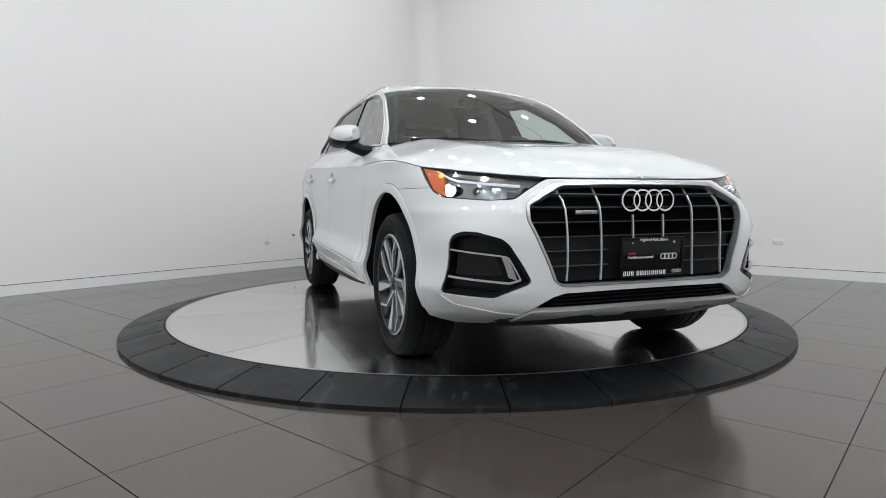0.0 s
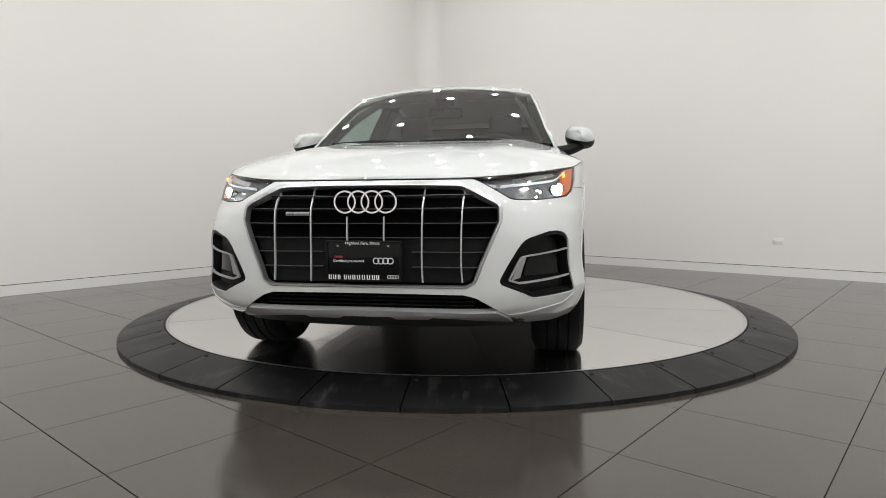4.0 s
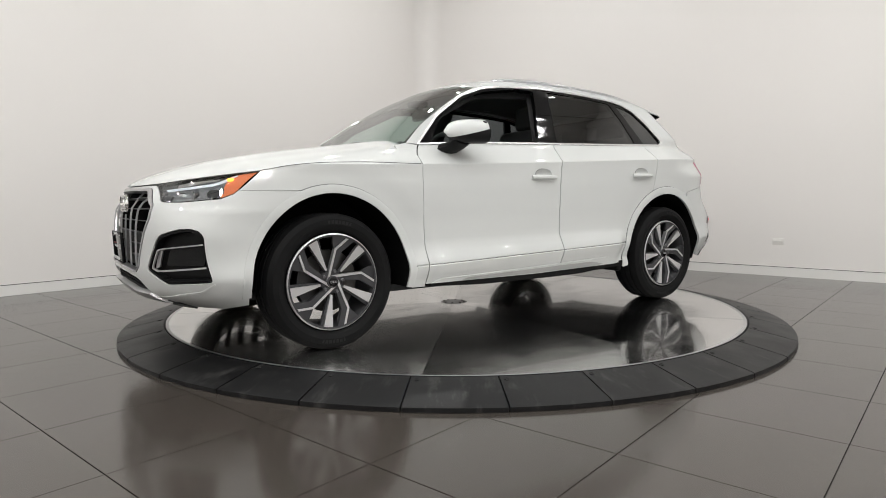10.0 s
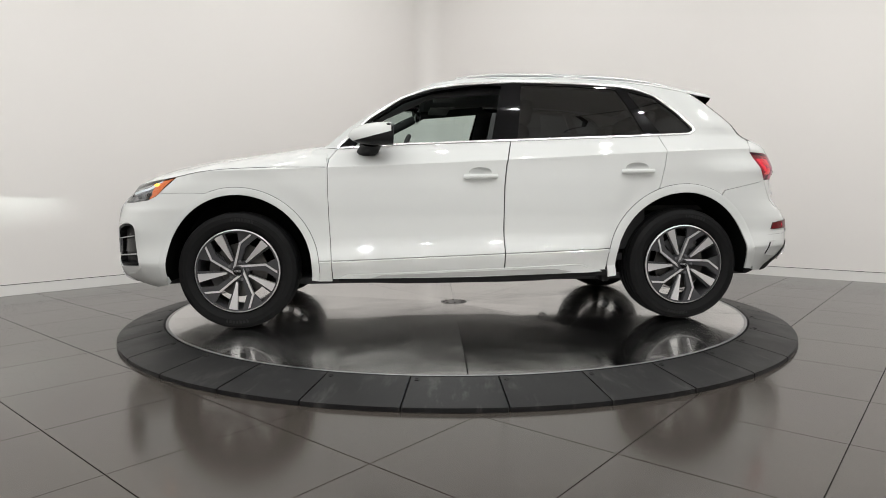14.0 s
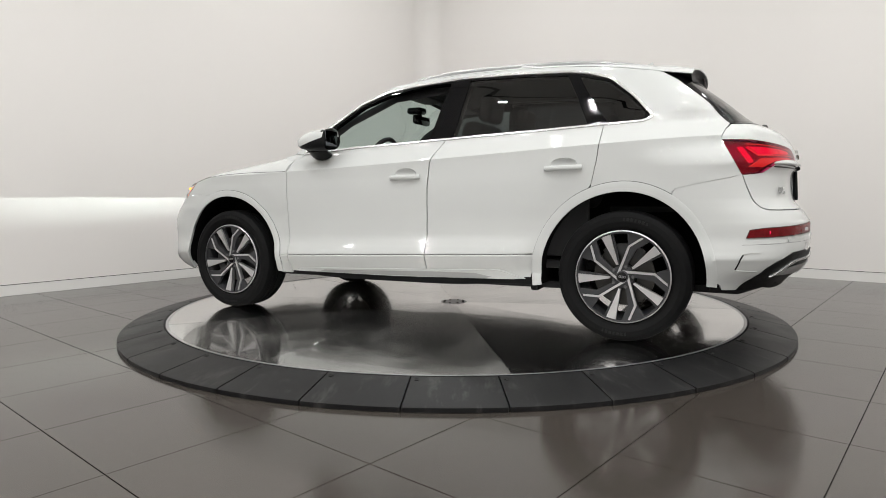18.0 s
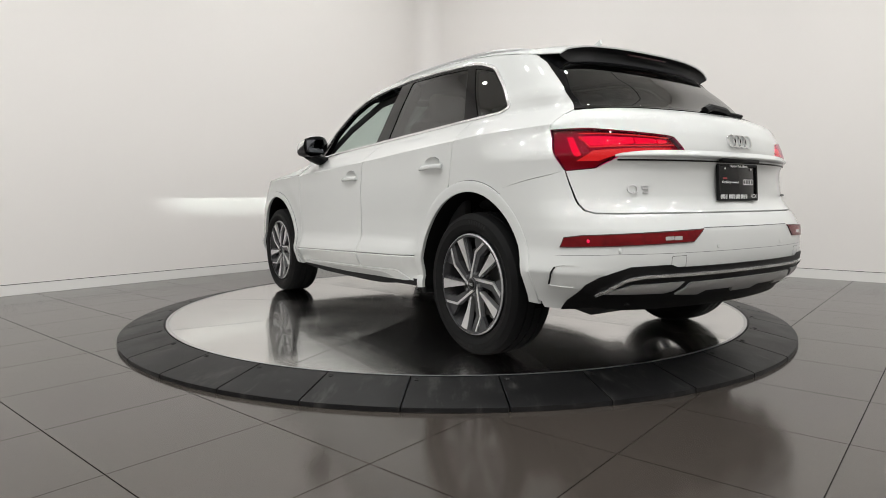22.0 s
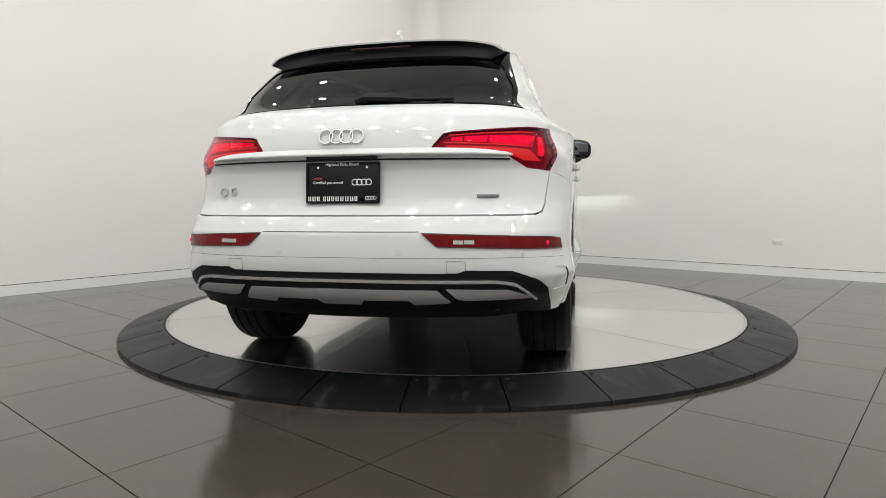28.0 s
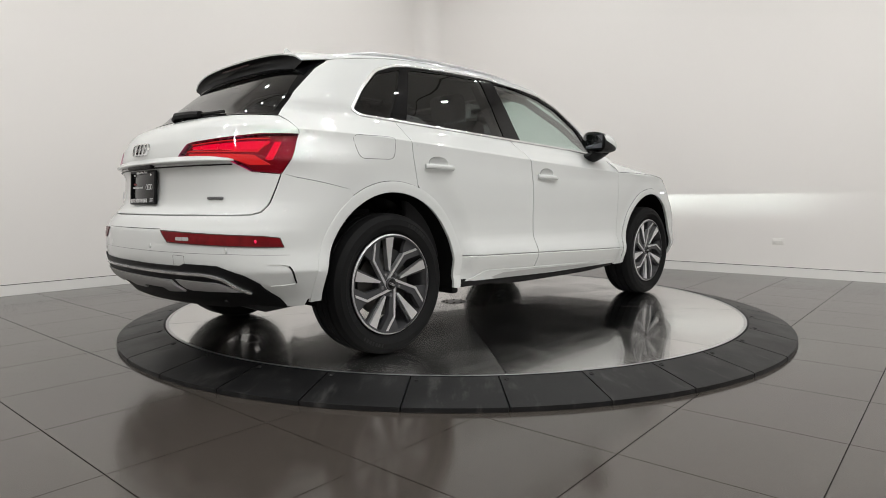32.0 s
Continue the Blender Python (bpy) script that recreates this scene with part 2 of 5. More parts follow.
def inside(poly, pts):
    pts = np.asarray(pts, float)
    x, y = pts[:, 0], pts[:, 1]
    r = np.zeros(len(pts), bool)
    for i in range(len(poly)):
        (xa, ya), (xb, yb) = poly[i - 1], poly[i]
        if ya != yb:
            r ^= ((ya > y) != (yb > y)) & (x < (xb - xa) * (y - ya) / (yb - ya) + xa)
    return r


def panel(name, outline, surf, mat, parent, label="", holes=(), g=0.035, depth=0.014, off=0.0, gap=0.0014, side=1, fine=None, lines=()):
    """A pressed sheet: an outline laid on a curved surface, with openings, exact normals and edges turned inwards."""
    fine = fine or g * 0.6
    ol = inset(dense(outline, fine), gap) if gap else dense(outline, fine)
    hs = [inset(dense(h, fine), -gap) if gap else dense(h, fine) for h in holes]
    rim = np.array(ol + [p for h in hs for p in h])
    lo, hi = rim.min(0), rim.max(0)
    gx, gy = np.meshgrid(np.arange(lo[0] + g / 2, hi[0], g), np.arange(lo[1] + g / 2, hi[1], g))
    gx[1::2] += g / 2
    grid = np.stack([gx.ravel(), gy.ravel()], 1)
    keep = inside(ol, grid)
    for h in hs:
        keep &= ~inside(h, grid)
    grid = grid[keep]
    if len(grid):
        dist = np.min(np.hypot(grid[:, None, 0] - rim[None, :, 0], grid[:, None, 1] - rim[None, :, 1]), 1)
        grid = grid[dist > 0.45 * fine]
    extra = np.array([q for q in lines]) if len(lines) else np.zeros((0, 2))
    if len(extra):
        keep = inside(ol, extra)
        for h in hs:
            keep &= ~inside(h, extra)
        extra = extra[keep]
    if len(extra):
        dist = np.min(np.hypot(extra[:, None, 0] - rim[None, :, 0], extra[:, None, 1] - rim[None, :, 1]), 1)
        extra = extra[dist > 0.003]
        if len(grid) and len(extra):
            near = np.min(np.abs(grid[:, None, 1] - extra[None, :, 1]) + 0.3 * np.abs(grid[:, None, 0] - extra[None, :, 0]), 1)
            grid = grid[near > 0.006]
    pts = [Vector(p) for p in rim.tolist()] + [Vector(p) for p in grid.tolist()] + [Vector(p) for p in extra.tolist()]
    edges, k = [], 0
    for loop in [ol] + hs:
        n = len(loop)
        edges += [(k + i, k + (i + 1) % n) for i in range(n)]
        k += n
    vs, _, faces, *_ = delaunay_2d_cdt(pts, edges, [], 0, 1e-6)
    vs = [tuple(v) for v in vs]
    mid = np.array([[sum(vs[i][0] for i in f) / 3, sum(vs[i][1] for i in f) / 3] for f in faces])
    ok = inside(ol, mid)
    for h in hs:
        ok &= ~inside(h, mid)
    faces = [f for f, o in zip(faces, ok) if o]
    e = 0.002
    P = np.array([surf(u, v) for u, v in vs])
    N = np.cross(np.array([surf(u + e, v) for u, v in vs]) - np.array([surf(u - e, v) for u, v in vs]),
                 np.array([surf(u, v + e) for u, v in vs]) - np.array([surf(u, v - e) for u, v in vs]))
    N /= np.maximum(np.linalg.norm(N, axis=1), 1e-12)[:, None]
    if np.sum(N * (P - np.array([0.0, 0, 0.75]))) < 0:
        N = -N
    P = P + N * off
    P[:, 1] *= side
    N[:, 1] *= side
    tri = []
    for a, b, c in faces:
        n = np.cross(P[b] - P[a], P[c] - P[a])
        tri.append((a, b, c) if n @ (N[a] + N[b] + N[c]) > 0 else (a, c, b))
    return sheet(name, P, N, tri, mat, parent, label, depth)


def sheet(name, P, N, faces, mat, parent, label="", depth=0.014):
    """Mesh of faces with given normals; its free edges are turned inwards by depth."""
    used = {}
    for f in faces:
        for i in range(len(f)):
            a, b = f[i], f[(i + 1) % len(f)]
            used[(a, b)] = used.get((a, b), 0) + 1
    free = [e for e in used if (e[1], e[0]) not in used]
    verts = [tuple(p) for p in P]
    polys = list(faces)
    normals = [tuple(N[i]) for f in faces for i in f]
    if depth:
        top, low = {}, {}
        for i in {i for e in free for i in e}:
            top[i] = len(verts)
            verts.append(tuple(P[i]))
            low[i] = len(verts)
            verts.append(tuple(P[i] - N[i] * depth))
        for a, b in free:
            n = np.cross(P[b] - P[a], N[a])
            n = n / max(1e-9, np.linalg.norm(n))
            polys.append((top[b], top[a], low[a], low[b]))
            normals += [tuple(n)] * 4
    me = bpy.data.meshes.new(name)
    me.from_pydata(verts, [], polys)
    me.materials.append(mat)
    me.polygons.foreach_set("use_smooth", [True] * len(me.polygons))
    me.normals_split_custom_set(normals)
    ob = new(name, me)
    ob.parent = parent
    if label:
        tagged(ob, label)
    return ob


def lofted(name, fn, nu, nv, mat, parent, label="", depth=0.014, side=1):
    """A grid sheet over u, v in 0..1."""
    e = 0.0008
    P, N = [], []
    for i in range(nu + 1):
        for j in range(nv + 1):
            u, v = min(1 - e, max(e, i / nu)), min(1 - e, max(e, j / nv))
            P.append(fn(i / nu, j / nv))
            N.append(np.cross(np.array(fn(u + e, v)) - np.array(fn(u - e, v)), np.array(fn(u, v + e)) - np.array(fn(u, v - e))))
    P, N = np.array(P, float), np.array(N)
    N /= np.maximum(np.linalg.norm(N, axis=1), 1e-12)[:, None]
    if np.sum(N * (P - np.array([0.0, 0, 0.75]))) < 0:
        N = -N
    P[:, 1] *= side
    N[:, 1] *= side
    faces = []
    for i in range(nu):
        for j in range(nv):
            q = (i * (nv + 1) + j, (i + 1) * (nv + 1) + j, (i + 1) * (nv + 1) + j + 1, i * (nv + 1) + j + 1)
            n = np.cross(P[q[2]] - P[q[0]], P[q[3]] - P[q[1]])
            faces.append(q if n @ N[q[0]] > 0 else q[::-1])
    return sheet(name, P, N, faces, mat, parent, label, depth)


# ---- the studio ----
def build_room():
    t = 0.15
    def wall(name, x0, y0, x1, y1, label, mat=PLASTER, z0=0.0, z1=HEIGHT):
        bm = bmesh.new()
        box(bm, (x0 + x1) / 2, (y0 + y1) / 2, (z0 + z1) / 2, abs(x1 - x0), abs(y1 - y0), z1 - z0)
        ob = finish(name, bm, mat, smooth=0)
        ob.matrix_world = ROOM
        return tagged(ob, label, kind="structure")
    R = 0.35
    wall("wall_north", BACK_X, WALL_Y, WALL_X - R, WALL_Y + t, "smooth white painted studio wall")
    wall("wall_east", WALL_X, BACK_Y, WALL_X + t, WALL_Y - R, "smooth white painted studio wall")
    wall("wall_south", BACK_X, BACK_Y - t, WALL_X + t, BACK_Y, "white painted wall behind the camera")
    wall("wall_west", BACK_X - t, BACK_Y, BACK_X, WALL_Y + t, "white painted wall behind the camera")
    wall("ceiling", BACK_X - t, BACK_Y - t, WALL_X + t, WALL_Y + t, "white painted ceiling", CEILING, HEIGHT, HEIGHT + t)
    def cove(r, z0, z1, thick):
        bm = bmesh.new()
        cols = []
        for i in range(17):
            a = math.pi / 2 * i / 16
            c, s = math.cos(a), math.sin(a)
            cx, cy = WALL_X - R, WALL_Y - R
            cols.append([bm.verts.new((cx + q * c, cy + q * s, z)) for q, z in ((r, z0), (r, z1), (r + thick, z1), (r + thick, z0))])
        for a, b in zip(cols, cols[1:]):
            for j in range(4):
                bm.faces.new((a[j], b[j], b[(j + 1) % 4], a[(j + 1) % 4]))
        bm.faces.new(cols[0]), bm.faces.new(cols[-1][::-1])
        bmesh.ops.recalc_face_normals(bm, faces=bm.faces[:])
        return bm
    # dark slots let into the ceiling
    for x0, y0, x1, y1 in ((-2.445, BACK_Y, -2.405, WALL_Y), (2.405, BACK_Y, 2.445, WALL_Y), (BACK_X, -3.69, WALL_X, -3.65)):
        wall("trim_slot", x0, y0, x1, y1, "narrow black slot in the ceiling", HOLE, HEIGHT - 0.004 - 0.002 * (y1 - y0 < 1), HEIGHT + 0.01)
    ob = finish("wall_corner", cove(R, 0, HEIGHT, t), PLASTER)
    ob.matrix_world = ROOM
    tagged(ob, "rounded white corner joining two studio walls", kind="structure")
    # skirting: a white board with a dark reveal above it
    for name, mat, z0, z1, d in (("baseboard", BOARD, 0.0, 0.098, 0.012), ("reveal_trim", HOLE, 0.099, 0.104, 0.003)):
        bm = bmesh.new()
        box(bm, (BACK_X + WALL_X - R) / 2, WALL_Y - d / 2, (z0 + z1) / 2, WALL_X - R - BACK_X, d, z1 - z0)
        box(bm, WALL_X - d / 2, (BACK_Y + WALL_Y - R) / 2, (z0 + z1) / 2, d, WALL_Y - R - BACK_Y, z1 - z0)
        cv = cove(R - d, z0, z1, d)
        me = bpy.data.meshes.new("tmp")
        cv.to_mesh(me)
        cv.free()
        bm.from_mesh(me)
        ob = finish(name, bm, mat, smooth=30)
        ob.matrix_world = ROOM
        tagged(ob, "white skirting board along the walls" if mat is BOARD else "dark shadow gap above the skirting", kind="structure")


def build_sockets():
    def socket(x, y, z, turn, w, h, label):
        root = tagged(new("wall_socket"), label, "wall socket")
        root.matrix_world = ROOM @ pose(x, y, z, 0, 0, turn)
        bm = bmesh.new()
        box(bm, 0, -0.003, 0, w, 0.006, h, 0.002)
        part("cover_plate", bm, SOCKET, root)
        for dz in (-0.22, 0.22):
            bm = bmesh.new()
            box(bm, dz * w if w > h else 0, -0.007, dz * h if h > w else 0, 0.034, 0.004, 0.03, 0.003)
            face = part("outlet_face", bm, SOCKET, root)
            for dx in (-0.007, 0.007):
                bm = bmesh.new()
                box(bm, (dz * w if w > h else 0) + dx, -0.0095, (dz * h if h > w else 0), 0.003, 0.0012, 0.009)
                part("slot", bm, HOLE, face, "dark contact slot", smooth=0)
    for x, y, z, turn, w, h, label in SOCKETS:
        socket(x, y, z, turn, w, h, label)
    # small round hook beside the upright socket
    root = tagged(new("wall_hook"), "small dark metal wall fitting above the skirting", "wall hook")
    root.matrix_world = ROOM @ pose(*HOOK)
    bm = bmesh.new()
    turned(bm, [(0.0, 0), (0.018, 0), (0.018, -0.006), (0.0, -0.006)], "Y", 16)
    part("base_plate", bm, SOCKET, root)
    bm = bmesh.new()
    turned(bm, [(0.0, -0.006), (0.010, -0.006), (0.008, -0.035), (0.0, -0.04)], "Y", 12)
    part("knob", bm, BLACK, root, "dark knob")


def build_lights():
    first = None
    for i in range(7):
        for j in range(7):
            x, y = -5.5 + 1.4 * i, -5.5 + 1.4 * j
            if first is None:
                first = tagged(new("ceiling_light"), "round recessed white ceiling light, lit", "ceiling light", "ceiling lights")
                bm = bmesh.new()
                turned(bm, [(0.063, -0.002), (0.066, -0.016), (0.080, -0.012), (0.084, 0.0)], "Z", 28)
                part("frame", bm, BOARD, first)
                bm = bmesh.new()
                turned(bm, [(0.0, -0.008), (0.064, -0.008)], "Z", 28)
                part("diffuser", bm, PANEL, first, "glowing white diffuser", smooth=0)
                first.matrix_world = ROOM @ pose(x, y, HEIGHT)
            else:
                copy_thing(first, ROOM @ pose(x, y, HEIGHT))
            lamp = bpy.data.lights.new("ceiling_lamp", "AREA")
            power = LAMP_POWER * (2.0 if 1 < min(x, y) and max(x, y) < 2 else 0.25 if math.hypot(x, y) < 2.0 else 0.32 if max(x, y) > 2.5 else 1.0 if max(x, y) > 1.4 else 1.15)
            lamp.shape, lamp.size, lamp.energy, lamp.color = "DISK", 0.12, power, (0.99, 1.0, 0.985)
            ob = new("ceiling_lamp", lamp)
            ob.matrix_world = ROOM @ pose(x, y, HEIGHT - 0.018)


def build_floor():
    bm = bmesh.new()
    box(bm, (BACK_X + WALL_X) / 2, (BACK_Y + WALL_Y) / 2, -0.06, WALL_X - BACK_X + 0.3, WALL_Y - BACK_Y + 0.3, 0.108)
    floor = finish("floor", bm, GROUT, smooth=0)
    floor.matrix_world = ROOM
    tagged(floor, "large grey-brown stone floor tiles with dark joints", kind="structure")
    s, x0, y0 = 0.5840, -2.914, -0.388
    bm = bmesh.new()
    box(bm, 0, 0, -0.005, s - 0.0042, s - 0.0042, 0.010)
    me = bpy.data.meshes.new("floor_tile")
    bm.normal_update()
    bm.to_mesh(me)
    bm.free()
    me.materials.append(TILE)
    for i in range(-6, 12):
        for j in range(-11, 8):
            x, y = x0 + s * (i + 0.5), y0 + s * (j + 0.5)
            if not (BACK_X < x - s / 2 and x < WALL_X + 0.2 and BACK_Y < y - s / 2 and y < WALL_Y + 0.2):
                continue
            if math.hypot(x, y) < 1.75:
                continue
            ob = new("floor_tile", me)
            ob.parent = floor
            ob.location = (x, y, 0)


def build_turntable():
    root = tagged(new("turntable"), "round brushed stainless steel turntable disc carrying the car", "turntable")
    seams = 10
    steels = [steel("brushed_steel", 30, 0.74), steel("brushed_steel_dull", 36, 0.69)]
    sheets = []
    for mat in steels:
        bm = bmesh.new()
        n, h = 14, radians(17.93)
        top = [bm.verts.new((0.09 * math.cos(a), 0.09 * math.sin(a), 0.072)) for a in (h, -h)]
        low = [bm.verts.new((v.co.x, v.co.y, 0.05)) for v in top]
        for i in range(n + 1):
            a = -h + 2 * h * i / n
            for lst, z in ((top, 0.072), (low, 0.05)):
                lst.append(bm.verts.new((2.022 * math.cos(a), 2.022 * math.sin(a), z)))
        bm.faces.new(top)
        bm.faces.new(low[::-1])
        for i in range(len(top)):
            j = (i + 1) % len(top)
            bm.faces.new((top[i], low[i], low[j], top[j]))
        me = bpy.data.meshes.new("steel_sector")
        bm.normal_update()
        bm.to_mesh(me)
        bm.free()
        me.materials.append(mat)
        sheets.append(me)
    for k in range(seams):
        p = new("steel_sector", sheets[k % 2])
        p.parent = root
        p.rotation_euler = (0, 0, radians(32 + 36 * k))
    bm = bmesh.new()
    turned(bm, [(2.0225, 0.05), (2.0225, 0.0735), (2.039, 0.0735), (2.039, 0.03)], "Z", 128)
    part("edge_band", bm, SILVER, root, "bright steel edge band")
    bm = bmesh.new()
    turned(bm, [(0.0, 0.0722), (0.10, 0.0722), (0.10, 0.074), (0.0, 0.074)], "Z", 40)
    part("hub_plate", bm, SILVER, root, "round steel cover plate in the centre")
    for k in range(8):
        bm = bmesh.new()
        a = 2 * math.pi * k / 8
        turned(bm, [(0.0, 0.0), (0.009, 0.0), (0.008, 0.005), (0.0, 0.006)], "Z", 10, centre=(0.078 * math.cos(a), 0.078 * math.sin(a), 0.0735))
        part("bolt", bm, HOLE, root, "dark bolt head")
    bm = bmesh.new()
    turned(bm, [(0.0, 0.002), (2.0, 0.002), (2.0, 0.049), (0.0, 0.049)], "Z", 96)
    part("base_frame", bm, BLACK, root)
    return root


def build_ramp():
    """The fixed rubber ring round the disc, in wedge-shaped pads."""
    root = tagged(new("turntable_ring"), "sloping ring of black rubber pads round the turntable", "rubber ring")
    n = 33
    w = 2 * math.pi / n
    bm = bmesh.new()
    m, cols = 6, []
    prof = [(2.046, 0.001), (2.046, 0.070), (2.052, 0.074), (2.300, 0.026), (2.314, 0.021), (2.3155, 0.001)]
    for i in range(m + 1):
        a = (i / m - 0.5) * (w - 0.0034)
        cols.append([bm.verts.new((r * math.cos(a), r * math.sin(a), z)) for r, z in prof])
    for a, b in zip(cols, cols[1:]):
        for j in range(len(prof)):
            bm.faces.new((a[j], b[j], b[(j + 1) % len(prof)], a[(j + 1) % len(prof)]))
    bm.faces.new(cols[0][::-1]), bm.faces.new(cols[-1])
    bmesh.ops.recalc_face_normals(bm, faces=bm.faces[:])
    pad = finish("rubber_pad", bm, PAD, root, smooth=25)
    bolt = bmesh.new()
    turned(bolt, [(0.0, 0.0), (0.012, 0.0), (0.012, 0.002), (0.008, 0.0025), (0.007, 0.001), (0.0, 0.001)], "Z", 14)
    screw = finish("screw", bolt, HOLE, pad, "dark recessed screw head")
    screw.location = (2.078, -0.168, 0.0692)
    screw.rotation_euler = (0, radians(10.9), 0)
    for k in range(n):
        a = radians(-95.4) + w * (k + 0.5)
        if k == 0:
            pad.matrix_basis = Matrix.Rotation(a, 4, "Z")
        else:
            copy_thing(pad, Matrix.Rotation(a, 4, "Z"))
    bm = bmesh.new()
    turned(bm, [(2.0405, 0.002), (2.0405, 0.0745), (2.0455, 0.0745), (2.0455, 0.002)], "Z", 128, closed=True)
    part("inner_band", bm, BLACK, root, "thin black inner band")
    return root


# ---- the car's surfaces (x forward, y left, z up from the wheels' ground) ----
def curve(table):
    """A smooth monotone curve through (x, y) pairs, as a function."""
    xs = [a for a, b in table]; ys = [b for a, b in table]
    n = len(xs)
    d = [(ys[i+1]-ys[i])/(xs[i+1]-xs[i]) for i in range(n-1)]
    m = [d[0]] + [0 if d[i-1]*d[i] <= 0 else 2*d[i-1]*d[i]/(d[i-1]+d[i]) for i in range(1, n-1)] + [d[-1]]
    def f(x):
        if x <= xs[0]: return ys[0]+m[0]*(x-xs[0])
        if x >= xs[-1]: return ys[-1]+m[-1]*(x-xs[-1])
        i = max(k for k in range(n-1) if xs[k] <= x)
        h = xs[i+1]-xs[i]; t = (x-xs[i])/h
        return ((1+2*t)*(1-t)**2*ys[i]+t*(1-t)**2*h*m[i]+t*t*(3-2*t)*ys[i+1]+t*t*(t-1)*h*m[i+1])
    return f
def step(a, b, x):
    t = min(1, max(0, (x-a)/(b-a))); return t*t*(3-2*t)
half = curve([(.18,.84),(.27,.886),(.36,.910),(.425,.9270),(.4380,.9300),(.4400,.9225),(.4420,.9280),(.455,.9255),(.48,.9180),(.51,.9105),(.54,.9055),(.58,.9025),(.66,.902),(.76,.906),(.86,.9075),(.94,.9030),(.970,.9030),(.985,.9050),(.993,.8985),(1.003,.886),(1.05,.83),(1.10,.775),(1.16,.745),(1.25,.70),(1.40,.635),(1.52,.585),(1.58,.54),(1.62,.46)])
nose = curve([(0.18,2.082),(0.24,2.122),(0.275,2.192),(0.31,2.25),(0.35,2.268),(0.42,2.274),(0.48,2.276),(0.62,2.274),(0.74,2.267),(0.82,2.247),(0.87,2.217),(0.93,2.1374),(1.0,2.0)])
nose_p = curve([(.2,5.0),(.4,6.2),(.6,6.7),(.72,5.6),(.78,4.6),(.87,4.2),(1.0,4.0)])
tail = curve([(.18,-2.152),(.33,-2.245),(.42,-2.335),(.55,-2.360),(.64,-2.356),(.67,-2.343),(.705,-2.323),(.74,-2.292),(.78,-2.266),(.84,-2.256),(.90,-2.254),(.975,-2.280),(1.05,-2.266),(1.10,-2.240),(1.145,-2.198),(1.16,-2.172),(1.19,-2.099),(1.35,-1.899),(1.46,-1.759),(1.50,-1.704),(1.56,-1.614)])
tail_p = curve([(.2,6),(.6,7.2),(.75,6.4),(.95,5.7),(1.1,6.0),(1.2,8.0),(1.5,9)])
XK, XR = 1.2, -1.15
def lean(x, z):
    """Height on the body's own lines: they rise towards the tail."""
    up = 0.045*(0.8-x)*step(.80, 1.08, z)*step(1.75, 1.35, z)
    low = 0.031*max(-1, min(1, x))*step(.28, .37, z)*step(.64, .52, z)
    return z - up + low
def taper(x, z):
    """The cabin draws in towards the rear."""
    return 0.015*step(-1.05, -1.55, x)*step(1.08, 1.22, z) + 0.060*step(-1.42, -1.86, x)*step(.955, 1.09, z)*step(1.29, 1.17, z)
def dip(x, z):
    """How far the body draws in towards the wheel arches."""
    r = math.hypot(x - (HUB_F if x > 0 else HUB_R), z - HUB_Z)
    return 0.007*step(.66, .525, r) if r > 0.3 else 0.0
def tuck(x, z):
    """The lower door's flare fades out ahead of the rear wheel."""
    r = math.hypot(x - HUB_R, z - HUB_Z)
    return 0.026*step(.62, .50, r)*step(.30, .38, z)*step(.58, .46, z) if HUB_R < x < 0 else 0.0
def width(x, z):
    low = lean(x, z)
    w = half(low) + 0.014*step(1.15, 1.38, z)*step(-1.75, -1.1, x)
    w += 0.021*step(-1.02, -0.80, x)*step(0.98, 0.76, x)*step(.30, .43, low)*step(.565, .450, low) - dip(x, z) - tuck(x, z) - taper(x, z)
    if x > XK:
        w *= 1 - 0.016*step(1.5, 1.85, x)*step(2.1, 1.9, x)*step(.80, .62, z)
        u = min(1, (x-XK)/(nose(z)-XK)); w *= math.sqrt(max(0, 1-u**nose_p(z)))
    elif x < XR:
        u = min(1, (XR-x)/(XR-tail(z))); w *= math.sqrt(max(0, 1-u**tail_p(z)))
    return w
def front(a, z):
    c = max(0.0, math.cos(a)); u = c**(2/nose_p(z)); x = XK+(nose(z)-XK)*u
    y = half(lean(x, z))*math.sin(a)*(1 - 0.016*step(1.5, 1.85, x)*step(2.1, 1.9, x)*step(.80, .62, z))
    proud = 0.032*step(.12, .45, abs(y))*step(.86-.08*step(.66, .77, z), .62-.06*step(.66, .77, z), abs(y))*step(.24, .34, z)*step(.845, .765, z)
    return (x + proud, y, z)
def rear(a, z):
    c = max(0.0, math.cos(a)); u = c**(2/tail_p(z)); x = XR-(XR-tail(z))*u
    return (x, (half(lean(x, z)) - taper(x, z))*math.sin(a), z)


RISE = curve([(0.80, 0.987), (1.15, 0.988), (1.43, 0.979), (1.64, 0.957), (1.74, 0.936), (1.9, 0.914), (2.05, 0.891), (2.17, 0.871), (2.236, 0.866)])
CREST = curve([(0.80, 1.150), (0.95, 1.138), (1.2, 1.105), (1.6, 1.058), (1.9, 1.003), (2.1, 0.940), (2.2, 0.890), (2.236, 0.866)])
EDGE = curve([(-1.75, 1.452), (-1.5, 1.507), (-1.28, 1.545), (-1.04, 1.573), (-0.73, 1.590), (-0.35, 1.598), (0.02, 1.578), (0.21, 1.547), (0.3, 1.515)])
ROOF = curve([(-1.78, 1.530), (-1.5, 1.580), (-1.1, 1.622), (-0.6, 1.645), (-0.2, 1.642), (0.08, 1.629), (0.16, 1.615), (0.26, 1.583), (0.35, 1.54)])
